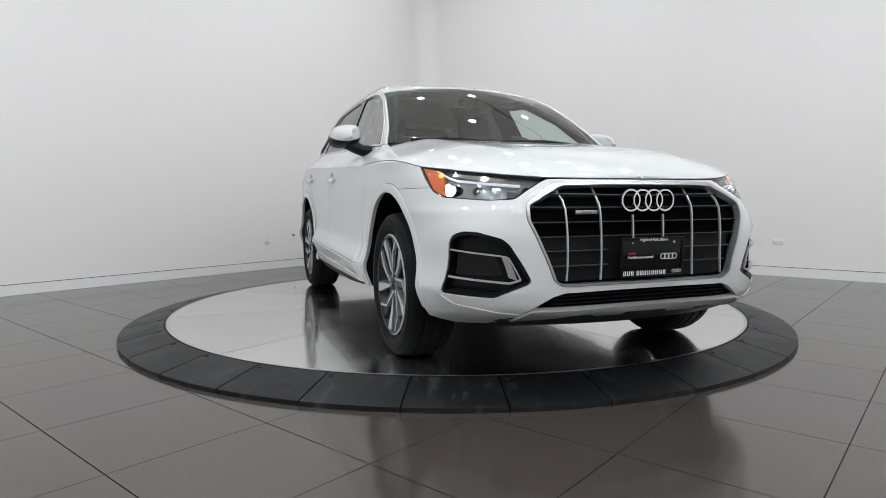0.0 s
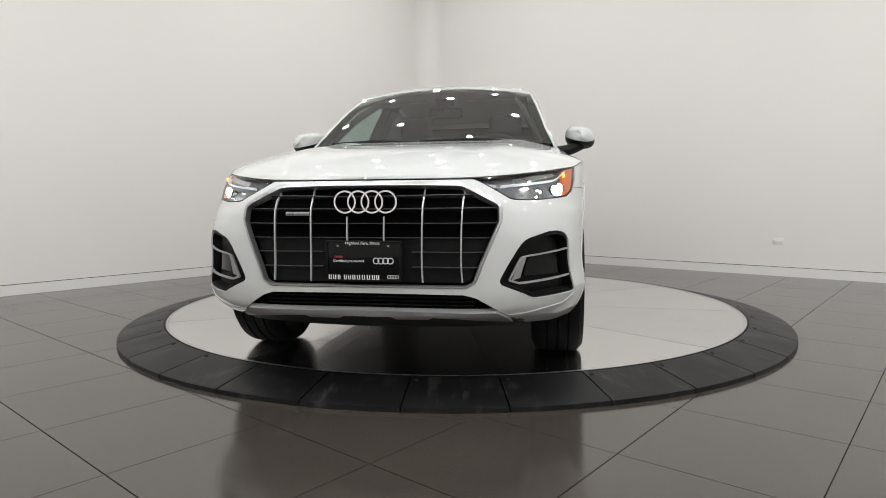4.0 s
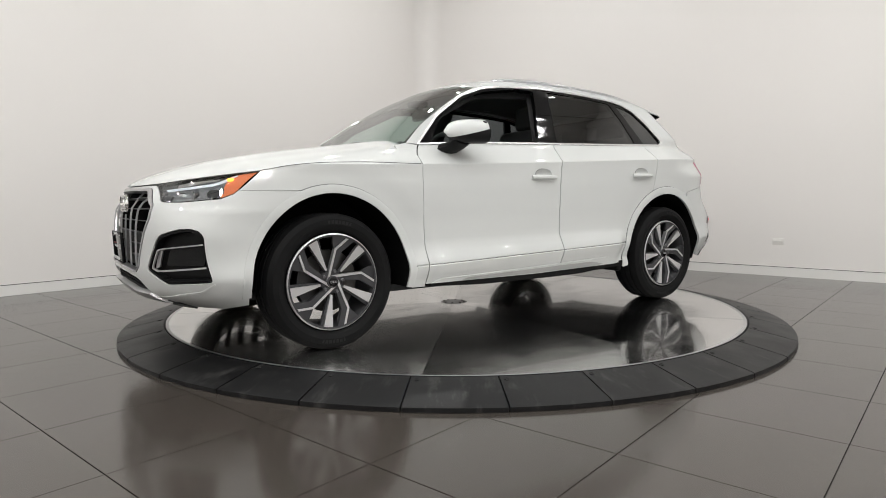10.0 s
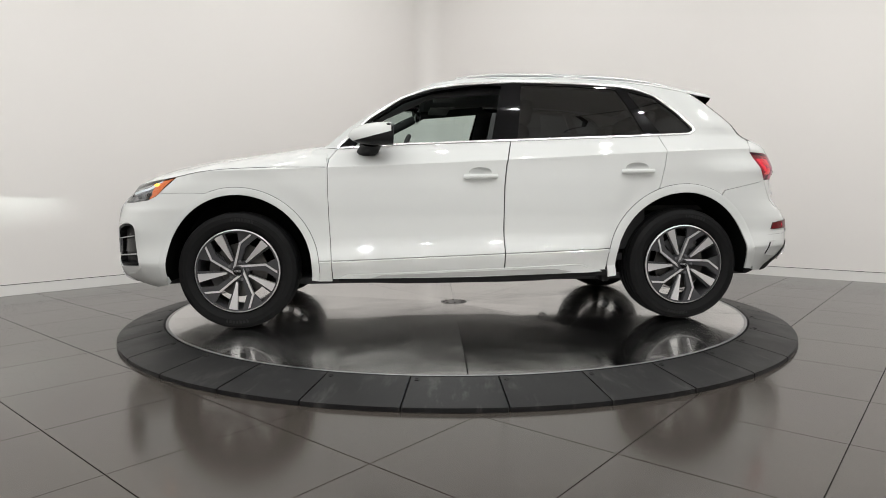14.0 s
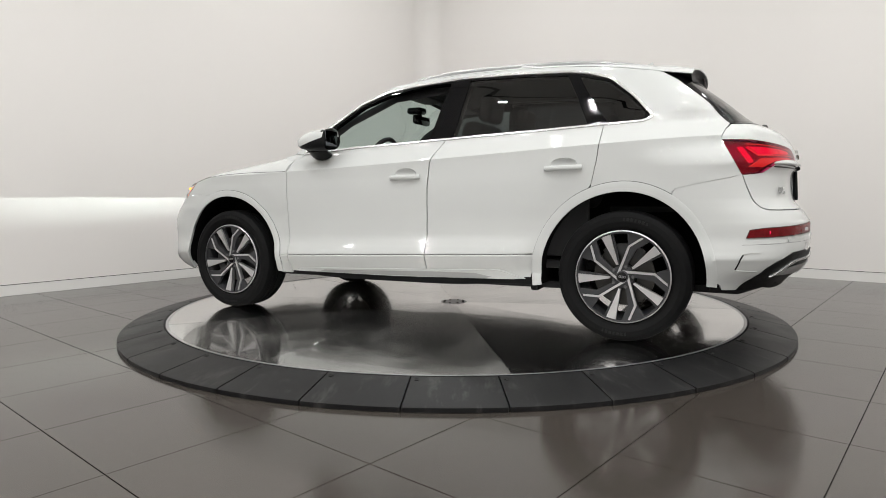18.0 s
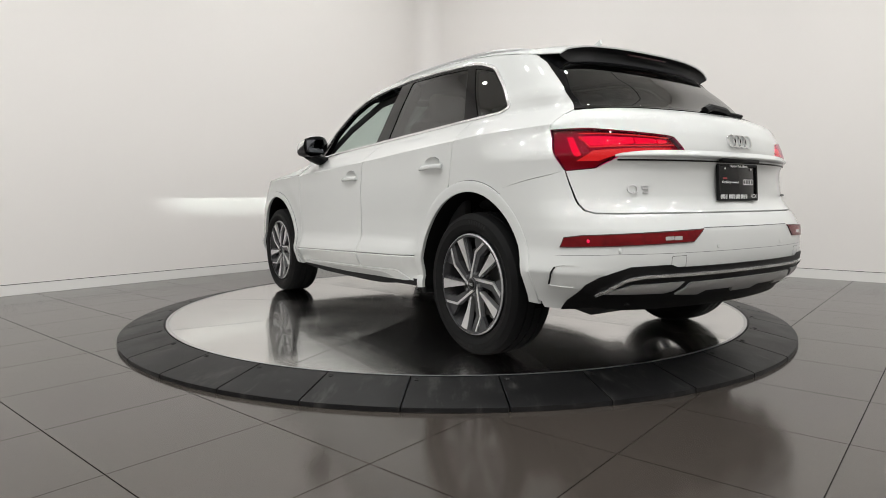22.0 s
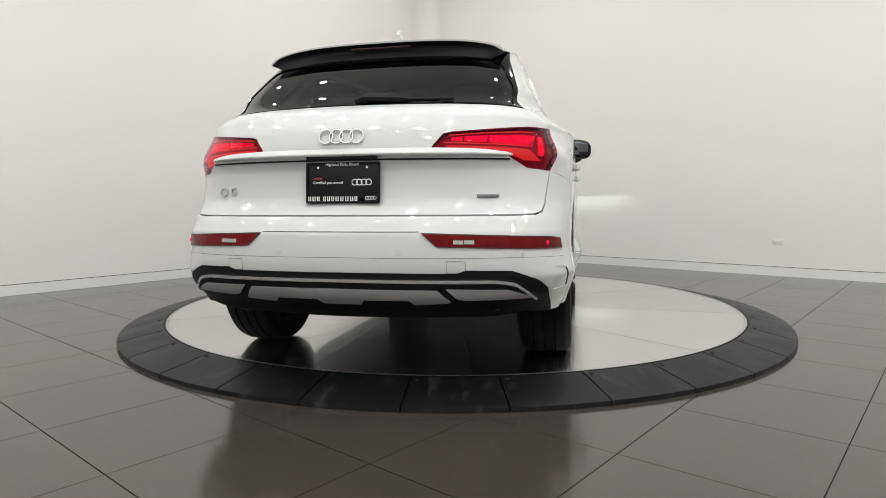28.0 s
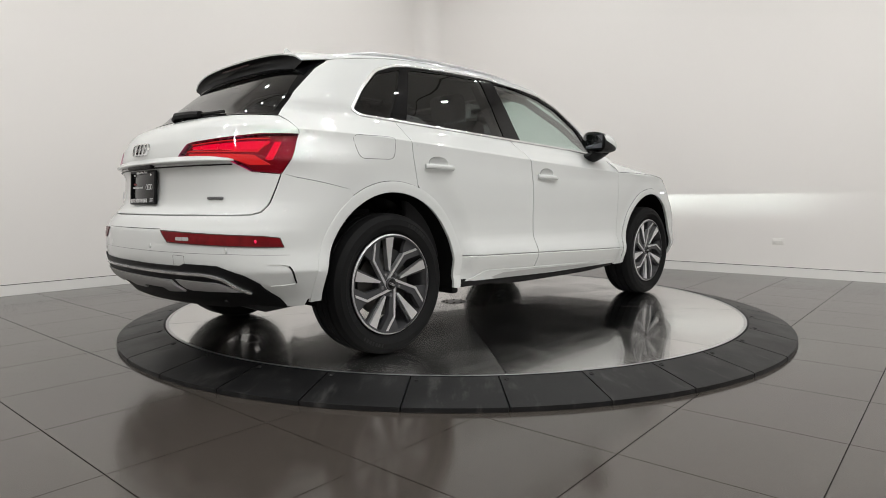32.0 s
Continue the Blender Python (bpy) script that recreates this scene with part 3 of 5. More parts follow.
HUB_F, HUB_R, HUB_Z = 1.41, -1.409, 0.3585


def flank(x, z):
    return (x, width(x, z), z)


def fy(y, z):
    """Front surface's own coordinates of a place at y, z."""
    return (math.asin(max(-1, min(1, y / half(lean(2.2, z))))), z)


def fx(x, z, s=1):
    u = min(1, max(0, (x - XK) / (nose(z) - XK)))
    return (s * math.acos(min(1, u ** (nose_p(z) / 2))), z)


def ry(y, z):
    return (math.asin(max(-1, min(1, y / (half(lean(-2.2, z)) - taper(-2.2, z))))), z)


def rx(x, z, s=1):
    u = min(1, max(0, (XR - x) / (XR - tail(z))))
    return (s * math.acos(min(1, u ** (tail_p(z) / 2))), z)


def both(points):
    """An outline given for the left half, from the middle to the middle, mirrored to the right."""
    return points + [(-a, b) for a, b in reversed(points) if a > 1e-6]


def arc(cx, r, a0, a1, n=14):
    return [arch(cx, r, radians(a0 + (a1 - a0) * i / n)) for i in range(n + 1)]


def arch(cx, r, a):
    """A place on a wheel arch: nearly a circle, tighter towards the car's ends."""
    c = math.cos(a)
    return (cx + r * c * ((0.92 if c > 0 else 0.975) if cx > 0 else (0.98 if c > 0 else 0.915)), HUB_Z + r * math.sin(a))


DLO = [(0.81, 1.108), (0.39, 1.137), (-0.30, 1.161), (-1.05, 1.187), (-1.492, 1.206), (-1.538, 1.234), (-1.432, 1.356), (-1.298, 1.472), (-1.17, 1.517),
       (-1.042, 1.538), (-0.726, 1.557), (-0.353, 1.566), (0.023, 1.541), (0.21, 1.512), (0.395, 1.446), (0.612, 1.304), (0.733, 1.182)]
SCREEN = [(0.892, 1.118), (0.754, 1.229), (0.577, 1.35), (0.395, 1.458), (0.21, 1.536)]


def crease_lines():
    """Rows of points along the body's creases, where its sheets are divided finely."""
    out = []
    for level in (0.430, 0.4375, 0.4398, 0.4420, 0.448, 0.965, 0.984, 0.9895, 0.994, 1.001, 1.012):
        for i in range(240):
            x = 1.95 - 0.016 * i
            z = level
            for _ in range(12):
                z += level - lean(x, z)
            out.append((x, z))
    return out


def build_body(car):
    crease = crease_lines()
    for s in (1, -1):
        fender = [(0.840, 0.285), (0.842, 0.42), (0.853, 0.63), (0.8585, 0.87), (0.858, 0.985)] + [(x, RISE(x) - 0.0015) for x in (0.90 + 0.05 * i for i in range(17))] + [(1.760, 0.932),
                  (1.871, 0.834), (1.655, 0.834)] + arc(HUB_F, 0.480, 80, 187) + [(0.925, 0.285)]
        panel("front_fender", fender, flank, PAINT, car, side=s, lines=crease, gap=0.0008)
        panel("fender_corner", [(0.860, 0.988), (0.854, 1.04), (0.806, 1.106), (0.885, 1.116), (0.96, 1.10), (0.96, 0.99)], flank, PAINT, car, side=s, off=-0.003)
        door = [(0.836, 0.300), (0.839, 0.42), (0.851, 0.63), (0.857, 0.87), (0.856, 0.985), (0.850, 1.04), (0.80, 1.104), (0.39, 1.135), (-0.297, 1.159),
                (-0.262, 1.06), (-0.246, 1.0), (-0.232, 0.865), (-0.227, 0.62), (-0.229, 0.312)]
        hollow = lambda x, z: [(x + 0.0722 * math.cos(a), z + 0.022 + 0.0320 * math.sin(a)) for a in (2 * math.pi * k / 28 for k in range(28))]
        panel("front_door", door, flank, PAINT, car, side=s, lines=crease, gap=0.0011, holes=[hollow(-0.082, 0.928)])
        rear_door = [(-0.234, 0.314), (-0.232, 0.62), (-0.237, 0.865), (-0.251, 1.0), (-0.267, 1.06), (-0.302, 1.159), (-1.05, 1.185), (-1.274, 1.194),
                     (-1.278, 1.09), (-1.266, 0.998), (-1.237, 0.862)] + arc(HUB_R, 0.513, 72, 4)[1:] + [(-0.888, 0.32)]
        panel("rear_door", rear_door, flank, PAINT, car, side=s, lines=crease, gap=0.0011, holes=[hollow(-1.085, 0.957)])
        frame_side = ([(0.885, 1.113)] + SCREEN[1:] + [(0.19, EDGE(0.19))] + [(x, EDGE(x)) for x in (0.02, -0.35, -0.73, -1.04, -1.28, -1.5)]
                      + [(-1.565, 1.494), (-1.655, 1.437), (-1.813, 1.296), (-1.918, 1.176), (-1.901, 1.147), (-1.886, 1.112), (-1.879, 1.09), (-1.98, 0.902), (-1.929, 0.887), (-1.80, 0.862), (-1.67, 0.834)]
                      + arc(HUB_R, 0.487, 120, 68) + [(-1.237, 0.859), (-1.268, 0.998), (-1.280, 1.09), (-1.277, 1.195)]
                      + DLO[4:] + [(0.80, 1.11)])
        panel("body_side", frame_side, flank, PAINT, car, side=s, lines=crease, gap=0.0008, g=0.03)
        ribbon("hood_joint", [(x, RISE(x) - 0.0008) for x in (0.868 + 0.0425 * i for i in range(22))], flank, 0.0034, 0.0012, GREY, car, "fine dark joint below the bonnet's edge", side=s, step_=0.05)
        # black window frames, pillars and panes
        front_pane = [(0.70, 1.128), (0.39, 1.142), (-0.175, 1.163), (-0.265, 1.540), (-0.12, 1.541), (0.023, 1.520), (0.20, 1.491), (0.385, 1.424), (0.595, 1.286)]
        rear_pane = [(-0.345, 1.170), (-1.188, 1.196), (-1.10, 1.39), (-1.035, 1.514), (-0.726, 1.536), (-0.40, 1.545)]
        small_pane = [(-1.30, 1.206), (-1.478, 1.216), (-1.514, 1.239), (-1.414, 1.350), (-1.286, 1.458), (-1.108, 1.505), (-1.20, 1.35)]
        panel("window_frame", rounded(DLO, 0.02), flank, GLOSS, car, "gloss black window frame", holes=[rounded(q, 0.015) for q in (front_pane, rear_pane, small_pane)],
              off=-0.004, side=s, gap=0.001, depth=0.03, g=0.02)
        if s < 0:
            panel("front_side_window", rounded(front_pane, 0.015), flank, CLEAR, car, "clear greenish side window, closed", off=-0.010, side=s, gap=0, depth=0)
        panel("rear_side_window", rounded(rear_pane, 0.015), flank, PRIVACY, car, "dark tinted privacy glass", off=-0.008, side=s, gap=0, depth=0)
        panel("quarter_window", rounded(small_pane, 0.015), flank, PRIVACY, car, "dark tinted privacy glass", off=-0.008, side=s, gap=0, depth=0)
        # bright trim round the windows
        path = dense(rounded(DLO, 0.03, 6), 0.03)
        bm = bmesh.new()
        e = 0.003
        pts, ups = [], []
        for x, z in path:
            n = Vector(np.cross(np.array(flank(x + e, z)) - flank(x - e, z), np.array(flank(x, z + e)) - flank(x, z - e))).normalized()
            n = n if n.y > 0 else -n
            q = Vector(flank(x, z)) + n * 0.001
            pts.append((q.x, q.y * s, q.z)), ups.append((n.x, n.y * s, n.z))
        sweep(bm, pts, [(-0.0085, -0.006), (0.0085, -0.006), (0.0085, 0.003), (0.006, 0.0055), (-0.006, 0.0055), (-0.0085, 0.003)], closed=True, ups=ups)
        part("window_trim", bm, BRIGHT, car, "bright metal strip round the side windows")
        # wheel arches: lips standing proud of the panels
        for hub, a0, a1 in ((HUB_F, -6, 188), (HUB_R, -8, 184)):
            bm = bmesh.new()
            cols = []
            for i in range(49):
                a = radians(a0 + (a1 - a0) * i / 48)
                row = []
                wide = 0.507 if hub > 0 else 0.517
                for r, out in ((0.468, -0.020), (0.462, -0.002), (0.4628, 0.0018), (0.465, 0.0028), (wide - 0.022, 0.0030), (wide - 0.003, 0.0030), (wide, 0.0022), (wide + 0.0010, -0.012)):
                    x, z = arch(hub, r, a)
                    row.append(bm.verts.new((x, s * (width(x, max(0.2, z)) + dip(x, max(0.2, z)) + out), z)))
                cols.append(row)
            for a, b in zip(cols, cols[1:]):
                for j in range(7):
                    bm.faces.new((a[j], a[j + 1], b[j + 1], b[j]))
            bmesh.ops.recalc_face_normals(bm, faces=bm.faces[:])
            part("wheel_arch", bm, PAINT, car, smooth=22)
            rim = [arch(hub, wide + 0.002, radians(a0 + 6 + (a1 - a0 - 12) * i / 48)) for i in range(49)]
            ribbon("arch_joint", rim, lambda x, z: flank(x, max(0.2, z)), 0.0024, 0.0010, GREY, car, "fine dark joint round the wheel arch", side=s, step_=0.05)
            # liner
            bm = bmesh.new()
            cols = []
            for i in range(33):
                a = radians(-8 + 196 * i / 32)
                lip = width(arch(hub, 0.472, a)[0], max(0.25, arch(hub, 0.472, a)[1])) - 0.012
                cols.append([bm.verts.new((arch(hub, r, a)[0], s * y, arch(hub, r, a)[1])) for r, y in ((0.472, lip), (0.474, 0.55), (0.0, 0.548))])
            for a, b in zip(cols, cols[1:]):
                bm.faces.new((a[0], a[1], b[1], b[0])), bm.faces.new((a[1], a[2], b[2], b[1]))
            bmesh.ops.remove_doubles(bm, verts=bm.verts[:], dist=0.0005)
            part("wheel_liner", bm, LINER, car, "black wheel-well liner")
        # sill: dark lower edge and a satin blade on the doors
        bm = bmesh.new()
        low_edge = curve([(-0.90, 0.300), (-0.64, 0.292), (-0.5, 0.276), (-0.2, 0.270), (0.35, 0.270), (0.6, 0.279), (0.80, 0.290)])
        pts = [(-0.90 + 0.085 * i, s * 0.851, low_edge(-0.90 + 0.085 * i) - 0.002) for i in range(21)]
        sweep(bm, pts, [(-0.035, -0.004), (0.035, -0.004), (0.038, 0.036), (-0.038, 0.036)])
        part("sill", bm, BLACK, car, "black lower sill")
        blade = [(0.80, 0.302), (0.745, 0.326), (0.40, 0.334), (0.04, 0.345), (-0.35, 0.357), (-0.69, 0.371), (-0.73, 0.366), (-0.85, 0.325), (-0.80, 0.318), (0.0, 0.300)]
        panel("sill_blade", blade, lambda x, z: (x, width(x, z) + 0.008, z), PAINT, car, "white sill blade", side=s, gap=0, depth=0.012)
        strip = [(0.60, 0.303), (0.54, 0.321), (-0.23, 0.342), (-0.55, 0.346), (-0.66, 0.326), (-0.60, 0.313), (0.0, 0.305)]
        panel("sill_strip", strip, lambda x, z: (x, width(x, z) + 0.0105, z), SILL_GREY, car, "dark grey strip along the sill blade", side=s, gap=0, depth=0.012)
        def at(x, level):
            z = level
            for _ in range(12):
                z += level - lean(x, z)
            return (x, z)
        # dark strip paints the shade that the groove along the lower doors lacks
        ribbon("cladding_joint", [at(0.832 - 1.76 * i / 30, 0.4402) for i in range(31)], flank, 0.0026, 0.0052, GREY, car, "fine dark strip, the painted shade of the joint along the lower doors", side=s, step_=0.08)
        bm = bmesh.new()
        box(bm, HUB_R + 0.503, s * 0.79, 0.276, 0.05, 0.13, 0.050, 0.012)
        part("air_deflector", bm, BLACK, car, "small black deflector ahead of the rear wheel")
        # door handles in their recesses
        for x, z in ((-0.082, 0.928), (-1.085, 0.957)):
            h = new_part("door_handle", car)
            bm = bmesh.new()
            y = width(x, z)
            pts = [(x + 0.104 - 0.208 * i / 12, s * (y + 0.024 - 0.016 * abs(i / 6 - 1) ** 3), z - 0.003 + 0.004 * i / 12) for i in range(13)]
            sweep(bm, pts, oval(0.0140, 0.011, 12), ups=[(0, s, 0.25)] * 13)
            part("grip", bm, PAINT, h)
            bm = bmesh.new()
            turned(bm, [(0.0765, -0.0005), (0.070, -0.007), (0.05, -0.017), (0.02, -0.023), (0.0, -0.024)], "Y", 28)
            bmesh.ops.transform(bm, matrix=Matrix.Translation((x, s * (y + 0.0005), z + 0.022)) @ Matrix.Diagonal((0.95, s, 0.42, 1)), verts=bm.verts[:])
            part("recess", bm, PAINT, h)
    # fuel flap on the right rear wing
    flap = rounded([(-1.633, 1.094), (-1.385, 1.094), (-1.397, 0.984), (-1.61, 0.980)], 0.035)
    ribbon("fuel_flap_joint", dense(flap, 0.012), flank, 0.0024, 0.0004, GREY, car, "fine joint round the fuel flap", closed=True, side=-1, step_=0.012)
    build_nose(car)
    build_tail(car)
    # hood
    def hood(u, v):
        x = 0.865 + (2.2355 - 0.865) * (1 - (1 - u) ** 2)
        z0 = RISE(x)
        k = 2 * v - 1
        k = math.copysign(1 - (1 - abs(k)) ** 1.35, k)
        ye = width(x, z0)
        f = max(0, 1 - abs(k) ** (5.2 - 2.5 * step(0.9, 1.7, x))) ** 0.8
        dome = 0.010 * math.exp(-((abs(k) - 0.58) / 0.10) ** 2) * step(2.2, 1.7, x)
        return (x, k * ye, z0 + (CREST(x) - z0) * f + dome * f)
    lofted("hood", hood, 72, 60, PAINT, car, "white bonnet with two soft ridges")
    # windscreen between the pillars
    sx, sz = curve([(i / 4, p[0]) for i, p in enumerate(SCREEN)][::1]), curve([(i / 4, p[1]) for i, p in enumerate(SCREEN)])
    def screen(u, v):
        return screen_at(u, 2 * v - 1)
    def screen_at(u, k):
        x, z = sx(u), sz(u)
        b = 1 - abs(k) ** 2.2
        return (x + (0.060 - 0.055 * u) * b - 0.010, k * (width(x, z) - 0.008), z + (0.022 + 0.036 * u) * b - 0.003)
    lofted("windscreen", lambda u, v: screen(0.935 * u, v), 20, 30, CLEAR, car, "clear greenish windscreen", depth=0)
    def band(u, v):
        x, y, z = screen(0.895 + 0.04 * u, v)
        return (x, y, z - 0.006)
    lofted("screen_band", band, 3, 30, GLOSS, car, "black band along the top of the windscreen", depth=0)
    for s in (1, -1):
        def edge(u, v):
            x, y, z = screen_at(0.93 * u, s * (0.955 + 0.045 * v))
            return (x - 0.004, y, z - 0.006)
        lofted("screen_edge", edge, 20, 3, GLOSS, car, "black band along the windscreen's edge", depth=0)
    def cowl(u, v):
        a = screen(0.0, 0.02 + 0.96 * v)
        h = hood(0.03, 0.02 + 0.96 * v)
        return tuple((Vector(h) * (1 - u) + Vector(a) * u) - Vector((0, 0, 0.016 * math.sin(math.pi * (0.2 + 0.8 * u)) + 0.004)))
    lofted("cowl", cowl, 4, 30, BLACK, car, "black scuttle below the windscreen", depth=0.03)
    # roof
    def roof(u, v):
        k = 2 * v - 1
        k = math.copysign(1 - (1 - abs(k)) ** 1.3, k)
        front_edge = screen_at(0.93, k)
        x1 = -1.575 - 0.03 * (1 - k * k)
        x = front_edge[0] - 0.006 + (x1 - front_edge[0] + 0.006) * u
        z0 = EDGE(x)
        z = z0 + (ROOF(x) - z0) * max(0, 1 - abs(k) ** 3.0) ** 0.62
        xa = front_edge[0] - 0.006
        za = EDGE(xa) + (ROOF(xa) - EDGE(xa)) * max(0, 1 - abs(k) ** 3.0) ** 0.62
        return (x, k * (width(x, z0) + 0.002), z + (front_edge[2] + 0.004 - za) * (1 - u) ** 9)
    lofted("roof", roof, 40, 40, PAINT, car)
    def shade(u, v):
        x, y, z = roof(0.03 + 0.92 * u, 0.03 + 0.94 * v)
        return (x, y * 0.97, z - 0.035)
    lofted("headliner", shade, 16, 16, BEIGE, car, "light grey headliner", depth=0)
    # roof rails
    for s in (1, -1):
        rail = new_part("roof_rail", car)
        bm = bmesh.new()
        pts = []
        for i in range(41):
            x = 0.02 - 1.56 * i / 40
            lift = 0.015 * (1 - abs(i / 20 - 1) ** 5)
            z0 = EDGE(x)
            pts.append((x, s * (width(x, z0) - 0.055), z0 + 0.016 + lift))
        sweep(bm, pts, oval(0.013, 0.0115, 10))
        part("bar", bm, SILVER, rail, "satin silver roof rail")
        for i in (1, 20, 39):
            bm = bmesh.new()
            x, y, z = pts[i]
            box(bm, x, y, z - 0.022, 0.10, 0.022, 0.05, 0.006)
            part("foot", bm, SILVER, rail)
    bm = bmesh.new()
    sweep(bm, [(-1.30, 0, 1.600), (-1.36, 0, 1.618), (-1.42, 0, 1.650), (-1.445, 0, 1.660)], oval(0.010, 0.016, 8))
    part("roof_antenna", bm, PAINT, car, "small white roof antenna fin")
    # floor pan
    bm = bmesh.new()
    pts = [(-2.16, 0, 0.33), (-1.98, 0, 0.262), (-1.75, 0, 0.248), (-1.0, 0, 0.250), (1.0, 0, 0.250), (1.75, 0, 0.248), (1.95, 0, 0.258), (2.12, 0, 0.28)]
    wid = [0.62, 0.64, 0.52, 0.70, 0.72, 0.52, 0.68, 0.62]
    rows = []
    for (x, _, z), w in zip(pts, wid):
        rows.append([bm.verts.new((x, y, zz)) for y, zz in ((w, z + 0.04), (w, z), (-w, z), (-w, z + 0.04))])
    for a, b in zip(rows, rows[1:]):
        for j in range(4):
            bm.faces.new((a[j], a[(j + 1) % 4], b[(j + 1) % 4], b[j]))
    bm.faces.new(rows[0]), bm.faces.new(rows[-1][::-1])
    bmesh.ops.recalc_face_normals(bm, faces=bm.faces[:])
    part("floor_pan", bm, TRIM, car, "dark underbody")


def new_part(name, parent, label=""):
    """A part made of sub-parts: a small hidden core mesh that carries them."""
    me = bpy.data.meshes.new(name)
    ob = new(name, me)
    ob.parent = parent
    if label:
        tagged(ob, label)
    return ob


def ribbon(name, pts, surf, w, h, mat, parent, label="", off=0.0, step_=0.04, low=-0.004, closed=False, side=1):
    """A thin bar laid on a surface along points in its own coordinates."""
    path = dense(pts, step_, closed)
    e = 0.003
    out, ups = [], []
    for u, v in path:
        n = Vector(np.cross(np.array(surf(u + e, v)) - surf(u - e, v), np.array(surf(u, v + e)) - surf(u, v - e))).normalized()
        p = Vector(surf(u, v))
        if n.dot(p - Vector((0, 0, 0.75))) < 0:
            n = -n
        p = p + n * off
        out.append((p.x, p.y * side, p.z)), ups.append((n.x, n.y * side, n.z))
    bm = bmesh.new()
    sweep(bm, out, rect(w, h, low), closed, ups)
    return part(name, bm, mat, parent, label, smooth=30)


def rings(parent, x, y, z, r, pitch, tube, tilt, face, label):
    for i in range(4):
        bm = bmesh.new()
        pts = [(0, r * math.cos(a), r * math.sin(a)) for a in (2 * math.pi * k / 36 for k in range(36))]
        sweep(bm, pts, [(-tube, -0.004), (tube, -0.004), (tube * 0.7, 0.004 + 0.001 * i), (-tube * 0.7, 0.004 + 0.001 * i)], True, [(1, 0, 0)] * 36)
        bmesh.ops.transform(bm, matrix=Matrix.Translation((x, y + (i - 1.5) * pitch, z)) @ Matrix.Rotation(radians(tilt), 4, "Y") @ Matrix.Diagonal((face, 1, 1, 1)), verts=bm.verts[:])
        part("emblem_ring", bm, CHROME, parent, label)


def lettering(name, words, size, mat, parent, m, label=""):
    cu = bpy.data.curves.new(name, "FONT")
    cu.body, cu.size, cu.align_x, cu.align_y, cu.extrude = words, size, "CENTER", "CENTER", 0.0006
    ob = new(name, cu)
    dg = bpy.context.evaluated_depsgraph_get()
    me = bpy.data.meshes.new_from_object(ob.evaluated_get(dg))
    bpy.data.objects.remove(ob)
    me.materials.clear()
    me.materials.append(mat)
    me.transform(m)
    out = new(name, me)
    out.parent = parent
    return tagged(out, label) if label else out


def plate(car, x, y, z, tilt, face):
    """A dealer's black insert in place of a number plate."""
    M = Matrix.Translation((x, y, z)) @ Matrix.Rotation(radians(tilt), 4, "Y") @ Matrix.Rotation(radians(90 if face > 0 else -90), 4, "Z") @ Matrix.Rotation(radians(90), 4, "X")
    bm = bmesh.new()
    box(bm, 0, 0, -0.006, 0.312, 0.162, 0.012, 0.004)
    bmesh.ops.transform(bm, matrix=M, verts=bm.verts[:])
    pl = part("plate_insert", bm, GLOSS, car, "black dealer plate insert with white print")
    bm = bmesh.new()
    for cx, cy, w, h in ((0, 0.078, 0.316, 0.010), (0, -0.078, 0.316, 0.010), (0.154, 0, 0.010, 0.15), (-0.154, 0, 0.010, 0.15)):
        box(bm, cx, cy, -0.001, w, h, 0.012, 0.003)
    bmesh.ops.transform(bm, matrix=M, verts=bm.verts[:])
    part("plate_frame", bm, BLACK, pl)
    up = Matrix.Translation((0, 0, 0.0008))
    lettering("place_print", "Highland Park, Illinois", 0.0165, WHITE_INK, pl, M @ Matrix.Translation((0, 0.0735, 0.0056)))
    lettering("certified_print", "Certified pre-owned", 0.0155, WHITE_INK, pl, M @ up @ Matrix.Translation((-0.062, 0.001, 0)))
    bm = bmesh.new()
    box(bm, -0.104, 0.018, 0.0008, 0.034, 0.008, 0.001)
    bmesh.ops.transform(bm, matrix=M, verts=bm.verts[:])
    part("red_mark", bm, RED_INK, pl, "small dark red mark", smooth=0)
    bm = bmesh.new()
    xs = -0.149
    for w in (0.018, 0.020, 0.017, 0.010, 0.017, 0.018, 0.018, 0.021, 0.020, 0.022, 0.019, 0.017):
        if w > 0.012:
            for d in (0.24, 0.70):
                box(bm, xs + w * d, -0.064, 0.0052, 0.0042, 0.018, 0.001)
            box(bm, xs + w * 0.47, -0.0725, 0.0052, w * 0.34, 0.003, 0.001)
        xs += w
    bmesh.ops.transform(bm, matrix=M, verts=bm.verts[:])
    part("print_bar", bm, WHITE_INK, pl, "row of white bars", smooth=0)
    for cx, cy, r in ((0.082, 0.002, 0.0135), (0.122, -0.062, 0.0075)):
        bm = bmesh.new()
        for i in range(4):
            n = 20
            ring = [[bm.verts.new((cx + (i - 1.5) * r * 1.45 + q * math.cos(2 * math.pi * k / n), cy + q * math.sin(2 * math.pi * k / n), 0.001 + 0.0001 * i + (0.005 if cy < -0.05 else 0))) for q in (r, r * 0.76)] for k in range(n)]
            for k in range(n):
                a, b = ring[k], ring[(k + 1) % n]
                bm.faces.new((a[0], b[0], b[1], a[1]))
        bmesh.ops.transform(bm, matrix=M, verts=bm.verts[:])
        part("ring_print", bm, WHITE_INK, pl, "four printed white rings", smooth=0)
    for cx in (-0.105, 0.105):
        bm = bmesh.new()
        turned(bm, [(0.0, 0.003), (0.005, 0.003), (0.006, 0.0), (0.0, 0.0)], "Z", 12, centre=(cx, 0.062, 0.0))
        bmesh.ops.transform(bm, matrix=M, verts=bm.verts[:])
        part("plate_screw", bm, CHROME, pl)
    return pl


